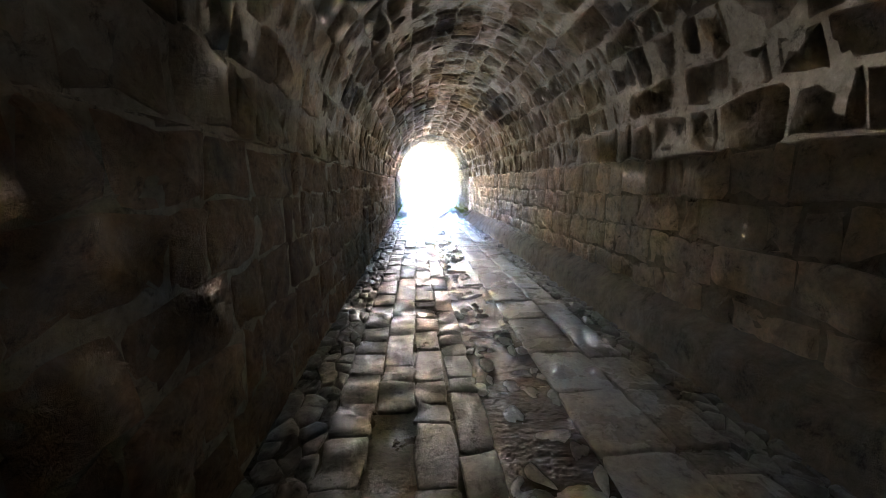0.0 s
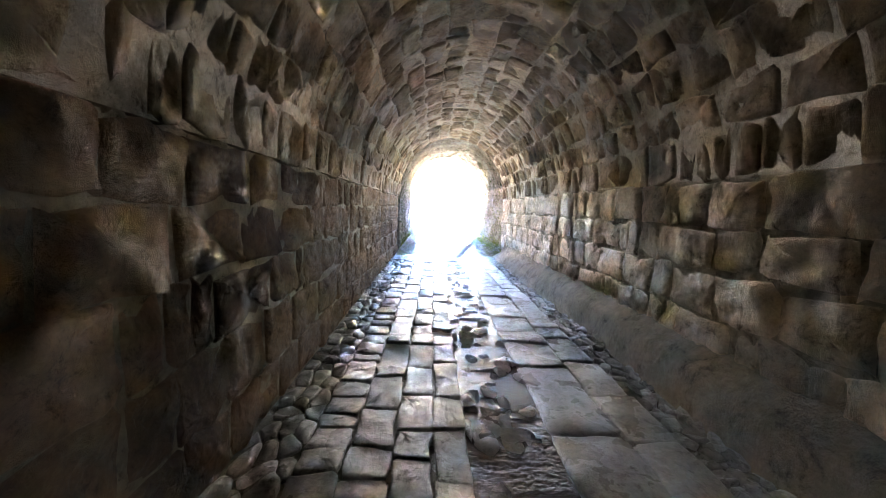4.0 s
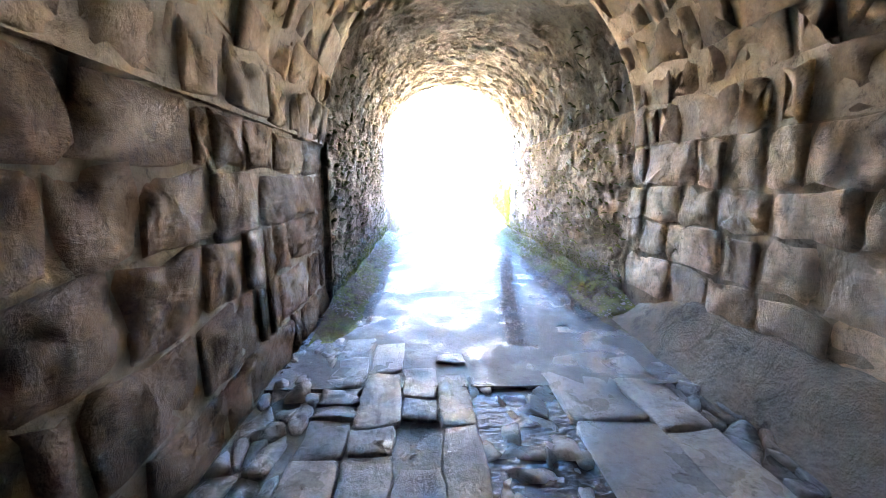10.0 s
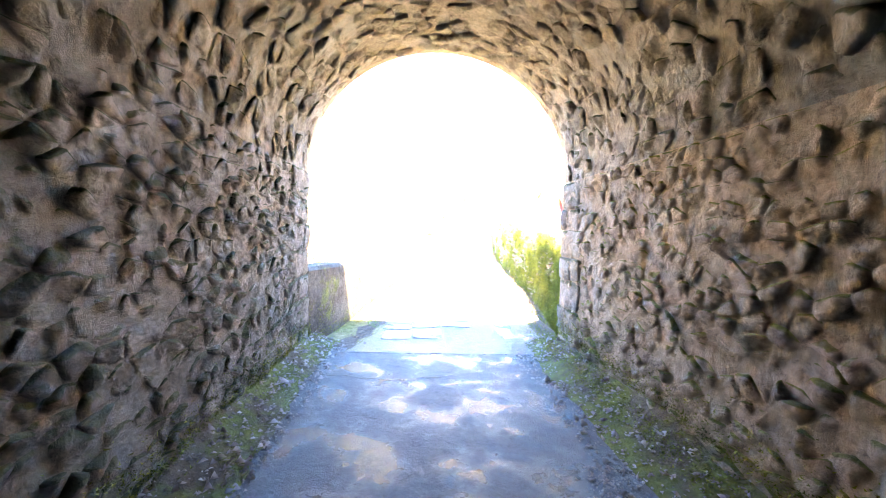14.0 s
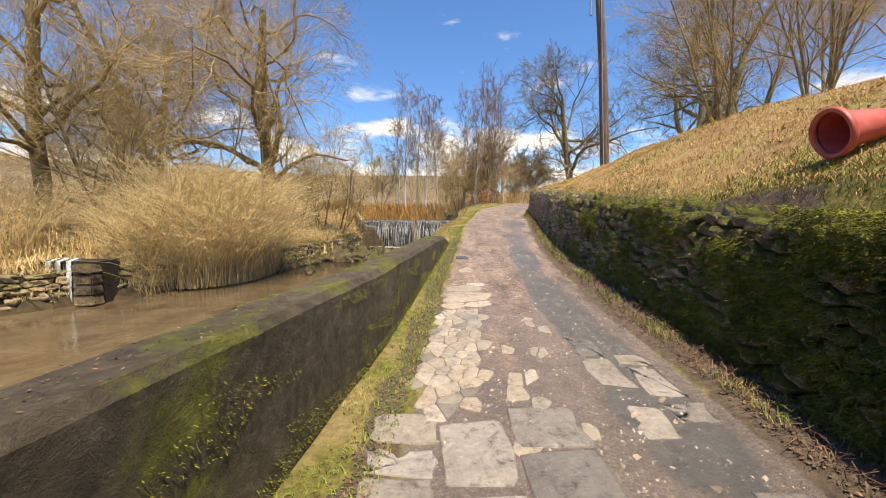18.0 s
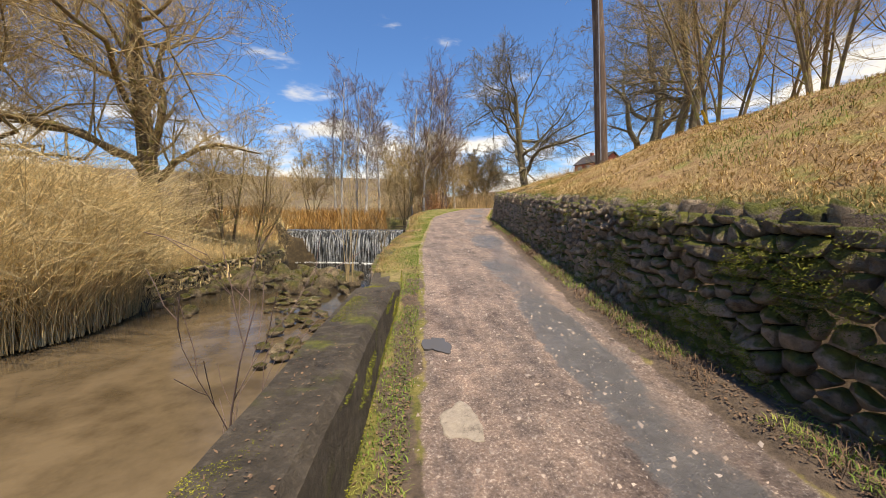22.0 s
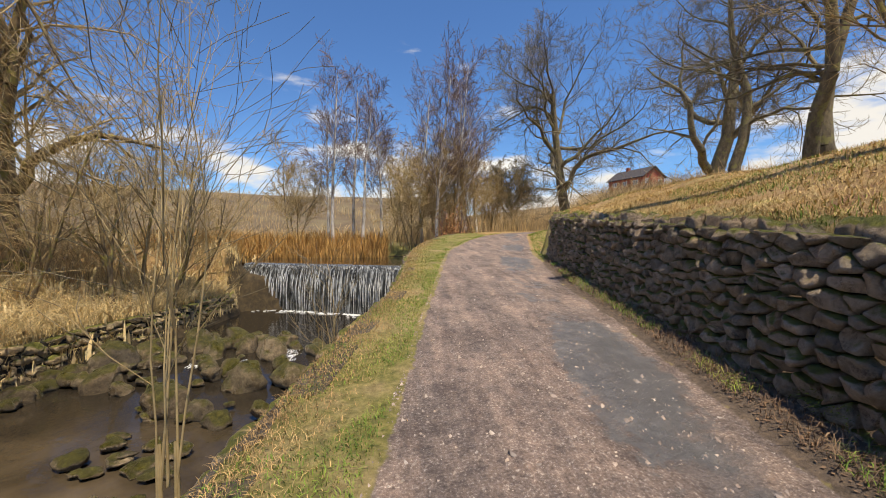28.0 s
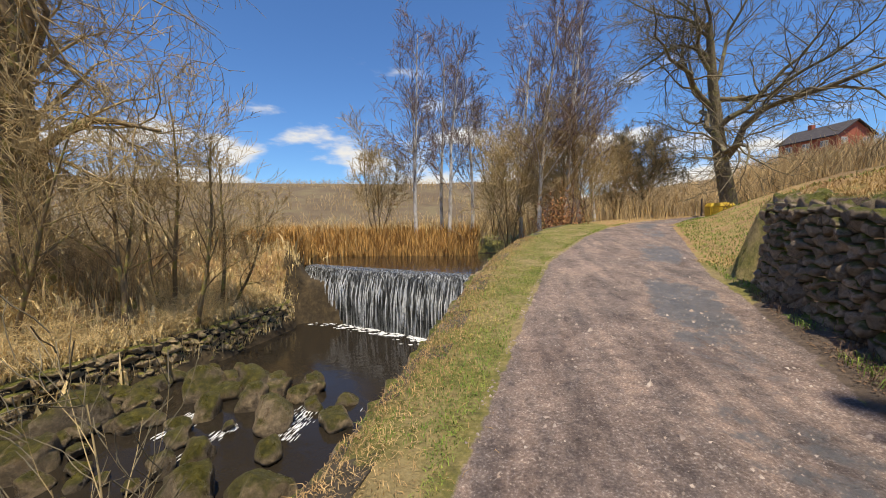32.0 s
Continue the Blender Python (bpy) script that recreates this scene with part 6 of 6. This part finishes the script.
tufts = scatter(rg, 9000, lambda r, y: lane_r(y) + 0.1 + np.abs(r.normal(0.2, 0.16, len(y))), uni(25, 47.6), lambda x, y, z: (x < wall_x(y) + 0.08) & clump(x, y, 3, -0.9))
blades("wall_foot_straw", tufts, 0.1, 0.0028, M_LEAF, "dry grass and dead stems at the foot of the wall", "grass", 16, 1.5)
tufts = scatter(rg, 7000, lambda r, y: lane_r(y) + 0.12 + np.abs(r.normal(0.1, 0.12, len(y))), uni(25, 47.5), lambda x, y, z: (x < wall_x(y) + 0.05) & clump(x, y, 4, -0.5))
blades("wall_foot_grass", tufts, 0.08, 0.003, M_GRASS, "sparse grass at the foot of the wall", "grass", 15, 1.2)


def litter(name, roots, size, mat, label, seed):
    p = np.array(roots) + (0, 0, 0.02)
    r = np.random.default_rng(seed)
    m_ = len(p)
    ang = r.uniform(0, 6.28, m_)
    a = np.column_stack([np.cos(ang), np.sin(ang), r.normal(0, 0.35, m_)]) * size * r.uniform(0.6, 1.4, (m_, 1))
    b = np.column_stack([-np.sin(ang), np.cos(ang), r.normal(0, 0.35, m_)]) * size * 0.55 * r.uniform(0.6, 1.4, (m_, 1))
    v_ = np.stack([p - a, p - b, p + a, p + b], 1).reshape(-1, 3)
    return tagged(array_ob(name, v_, np.arange(m_ * 4).reshape(-1, 4), mat, smooth=False), label, "leaves", kind="stuff")


litter("fallen_leaves", np.vstack([scatter(rg, 7000, lambda r, y: lane_r(y) + 0.05 + np.abs(r.normal(0.15, 0.2, len(y))), uni(23.7, 47), lambda x, y, z: x < wall_x(y) + 0.1), scatter(rg, 2600, lambda r, y: lane_l(y) - 0.02 - np.abs(r.normal(0, 0.14, len(y))), uni(23.7, 36), lambda x, y, z: x > par_x(y))]), 0.013, M_LEAF, "brown fallen leaves at the foot of the walls", 1)
litter("bank_litter", scatter(rg, 16000, lambda r, y: wall_x(y) + 1.0 + np.abs(r.normal(0, 4.5, len(y))), uni(24, 52), lambda x, y, z: clump(x, y, 1.1, -0.9)), 0.018, M_LEAF, "dead bracken and leaf litter on the bank", 2)


def pebbles(name, roots, size, mat, label, seed):
    p = np.array(roots)
    r = np.random.default_rng(seed)
    m_ = len(p)
    o = np.array([(1, 0, 0), (-0.5, 0.87, 0), (-0.5, -0.87, 0), (0, 0, 0.8)])
    s = size * r.lognormal(0, 0.45, (m_, 1, 1))
    v_ = (p[:, None] + (o[None] + r.normal(0, 0.25, (m_, 4, 3))) * s).reshape(-1, 3)
    k_ = np.arange(m_)[:, None] * 4
    f_ = np.concatenate([k_ + [0, 1, 3], k_ + [1, 2, 3], k_ + [2, 0, 3]])
    return tagged(array_ob(name, v_, f_, mat, smooth=False), label, "gravel", kind="stuff")


pebbles("gravel", scatter(rg, 95000, lambda r, y: lane_l(y) + (lane_r(y) - lane_l(y)) * r.uniform(0, 1, len(y)), lambda r, n_: 23.4 + 30 * r.beta(1.0, 1.2, n_)), 0.0085, M_GRAVEL, "loose pink-grey gravel on the lane", 3)


# moss cushions and hanging tufts on the dry stone wall and parapet
def moss(name, roots, normal, size, mat, label, seed):
    p = np.array(roots)
    r = np.random.default_rng(seed)
    m_ = len(p)
    d = np.array(normal)[None] + r.normal(0, 0.55, (m_, 3))
    d /= np.linalg.norm(d, axis=1, keepdims=True)
    w = np.cross(d, r.normal(0, 1, (m_, 3)))
    w /= np.linalg.norm(w, axis=1, keepdims=True)
    s = size * r.uniform(0.5, 1.5, (m_, 1))
    v_ = np.stack([p - w * s * 0.16, p + w * s * 0.16, p + d * s + np.array([[0, 0, -0.5]]) * s], 1).reshape(-1, 3)
    return tagged(array_ob(name, v_, np.arange(m_ * 3).reshape(-1, 3), mat, smooth=False), label, "moss", kind="stuff")


y = 23.7 + 23.5 * rg.beta(0.75, 2.2, 300000)
hh = WALL_H * rg.beta(1.1, 1.0, len(y))
ok = smooth01((wave(y, hh * 2.2, 2.2, 5) + 0.35 * wave(y, hh, 6, 1) + 0.6 - 0.1 * (y - 24) + 0.25 * (hh < 0.5) + 0.3) / 1.1) > rg.uniform(0.1, 0.9, len(y))
y, hh = y[ok], hh[ok]
moss("wall_moss", np.column_stack([wall_x(y) + 0.18 * hh / WALL_H - 0.035 - 0.05 * rg.uniform(0, 1, len(y)), y, lane(y) + hh]), (-1, 0, 0.7), 0.024, M_MOSS, "bright yellow-green moss cushions on the dry stone wall", 1)
y = rg.uniform(23.6, 35, 50000)
hh = rg.uniform(0, 1, len(y))
top = np.maximum(1.0 - lane(y), 0.08)
ok = ((wave(y, hh * 2, 2.6, 2) > 0.35) & (rg.uniform(0, 1, len(y)) < 0.6)) | (hh < 0.12 + 0.1 * wave(y, y, 2))
y, hh, top = y[ok], hh[ok], top[ok]
moss("parapet_moss", np.column_stack([par_x(y) + 0.005, y, lane(y) + hh * top * 0.9]), (1, 0, 0.4), 0.013, M_MOSS, "green moss on the parapet face", 2)
y = rg.uniform(17.7, 24.5, 26000)
s = rg.uniform(0, 1, len(y)) < 0.5
hh = np.abs(rg.normal(0, 0.16, len(y)))
moss("tunnel_moss", np.column_stack([np.where(s, BX0 + 0.03 + 0.1 * rg.uniform(0, 1, len(y)) * (hh < 0.1), BX1 - 0.03 - 0.3 * rg.uniform(0, 1, len(y)) * (hh < 0.12)), y, hh + np.where(s, 0, 0.12)]), (0, -0.3, 1), 0.026, M_MOSS, "green moss at the foot of the tunnel walls", 3)

# ---- puddles, foam streaks and small things ----
M_PUDDLE, nt, bsdf = material("puddle_water")
bsdf.inputs["Base Color"].default_value = (0.1, 0.095, 0.09, 1)
bsdf.inputs["Roughness"].default_value, bsdf.inputs["IOR"].default_value = 0.03, 1.33
bump(nt, bsdf, [(noise_node(nt, 5, 4, 0.6), 1.0)], 0.06, 0.02)
rp = np.random.default_rng(41)


def puddle(x, y, rx_, ry_, z=None):
    """A shallow film of rain water with a wandering edge."""
    pts = []
    p0 = rp.uniform(0, 9)
    for k in range(36):
        a = k * math.pi / 18
        w = 1 + 0.22 * math.sin(2 * a + p0) + 0.14 * math.sin(3 * a + 2 * p0) + 0.09 * math.sin(7 * a + p0) + 0.05 * math.sin(11 * a)
        pts.append((x + rx_ * w * math.cos(a), y + ry_ * w * math.sin(a)))
    if z is None:
        v_ = [(px_, py_, float(lane(py_)) + 0.004) for px_, py_ in pts]
    else:
        v_ = [(px_, py_, z) for px_, py_ in pts]
    v_ = v_ + [(px_, py_, pz_ - 0.02) for px_, py_, pz_ in v_]
    n_ = len(pts)
    f_ = [tuple(range(n_)), tuple(range(2 * n_ - 1, n_ - 1, -1))] + [(i, i + n_, (i + 1) % n_ + n_, (i + 1) % n_) for i in range(n_)]
    return tagged(ob_from("puddle", v_, f_, M_PUDDLE), "shallow rain puddle reflecting the sky", "puddle", "puddles")


puddle(1.02, 32.0, 0.12, 0.2)


def crack(pts, width):
    """A dark open joint across the concrete: a jagged ribbon."""
    v_, n_ = [], len(pts)
    for i, (x, y) in enumerate(pts):
        w = width * rp.uniform(0.3, 1.2)
        v_ += [(x, y - w, -0.0015), (x, y + w, -0.0015), (x, y + w, -0.03), (x, y - w, -0.03)]
    f_ = [(i * 4 + j, i * 4 + (j + 1) % 4, i * 4 + 4 + (j + 1) % 4, i * 4 + 4 + j) for i in range(n_ - 1) for j in range(4)]
    ob_from("crack", v_, f_, M_SILT, apron, "dark open crack")


for x0, x1, y0 in ((-0.45, 1.75, 20.0), (-0.5, 1.2, 18.1), (-0.4, 0.9, 22.3)):
    crack([(x, y0 + 0.06 * math.sin(x * 5 + y0) + rp.normal(0, 0.015)) for x in np.arange(x0, x1, 0.07)], 0.011)

# white water between the boulders
v, f = [], []
for x0, y0, x1, y1, k in ((-3.9, 47.8, -3.75, 46.9, 110), (-1.6, 48.4, -1.4, 47.2, 110), (-2.7, 47.5, -2.9, 46.2, 60), (-0.1, 48.6, 0.1, 47.4, 40)):
    for _ in range(k):
        t = rp.uniform(0, 1)
        x, y = x0 + (x1 - x0) * t + rp.normal(0, 0.1), y0 + (y1 - y0) * t
        r_, b = rp.uniform(0.005, 0.013), len(v)
        v += [(x + r_ * math.cos(a), y + r_ * 9 * math.sin(a), -1.148) for a in np.arange(5) * 1.2566] + [(x, y, -1.138)]
        f += [(b + j, b + (j + 1) % 5, b + 5) for j in range(5)]
tagged(ob_from("rapids", v, f, M_FOAM, smooth=True), "white water running between the boulders", "water", kind="stuff")

# soil and moss banked against the feet of the mouth walls
M_SOIL = stone("mossy_soil", (0.05, 0.04, 0.028), (0.12, 0.095, 0.065), (0.2, 0.165, 0.11), 0.9, moss=MOSS, moss_amount=0.5, moss_up=0.2, grain=20)
for name, x0, x1, h in (("soil_west", BX0, -0.5, 0.16), ("soil_east", BX1, 1.95, 0.22)):
    ys = np.arange(FL_END + 0.2, 23.65, 0.15)
    v, f = [], []
    for y in ys:
        for j in range(7):
            t = j / 6
            x = x0 + (x1 - x0) * t * (1 + 0.14 * float(wave(y, 0, 1.7, x0)))
            v.append((x, y, -0.01 + h * float(smooth01((y - 16.4) / 1.2)) * (1 - t) ** 1.4 * (1 + 0.3 * float(wave(y, t, 3, 1))) + rp.uniform(-0.006, 0.006)))
    for i in range(len(ys) - 1):
        f += [(i * 7 + j, i * 7 + j + 1, i * 7 + 8 + j, i * 7 + 7 + j) for j in range(6)]
    tagged(ob_from(name, v, f, M_SOIL, smooth=True), "mossy soil and gravel banked at the foot of the wall", "soil", kind="structure")
y = rp.uniform(17, 23.6, 5000)
s = rp.uniform(0, 1, len(y)) < 0.45
x = np.where(s, rp.uniform(BX0 + 0.05, -0.42, len(y)), rp.uniform(1.75, BX1 - 0.05, len(y)))
pebbles("mouth_gravel", np.column_stack([x, y, np.where(s, 0.16 * np.clip((-0.5 - x) / 0.38, 0, 1) ** 1.4, 0.22 * np.clip((x - 1.95) / 0.45, 0, 1) ** 1.4) + 0.0]), 0.012, M_GRAVEL, "loose grit beside the concrete lane", 9)

y = rp.uniform(16.4, 20.8, 5200)
pebbles("channel_grit", np.column_stack([np.interp(y, (16.4, 18, 20.8), (0.95, 1.2, 1.75)) + rp.normal(0, 0.07, len(y)), y, np.full(len(y), -0.006)]), 0.008, M_GRAVEL, "dark grit washed along the line of the channel", 10)

# leaves and twigs on the parapet top and the wet floor
y = rp.uniform(23.7, 33, 900)
x = par_x(y) - 0.04 - rp.uniform(0, 0.31, len(y))
litter("parapet_leaves", np.column_stack([x, y, np.full(len(y), 0.985)]), 0.008, M_LEAF, "pale dead leaves on the parapet top", 8)
y = rp.uniform(23.7, 34.5, 30000)
x = par_x(y) - 0.37 + np.abs(rp.normal(0, 0.08, len(y)))
ok = wave(y, x, 2.4, 3) > 0.05
moss("parapet_top_moss", np.column_stack([x, y, np.where(y < 32.6, 1.0, 1.0 - (1.0 - lane(y)) * smooth01((y - 32.6) / 2.4))])[ok], (-0.2, 0, 1), 0.01, M_MOSS, "green moss along the outer edge of the parapet", 9)
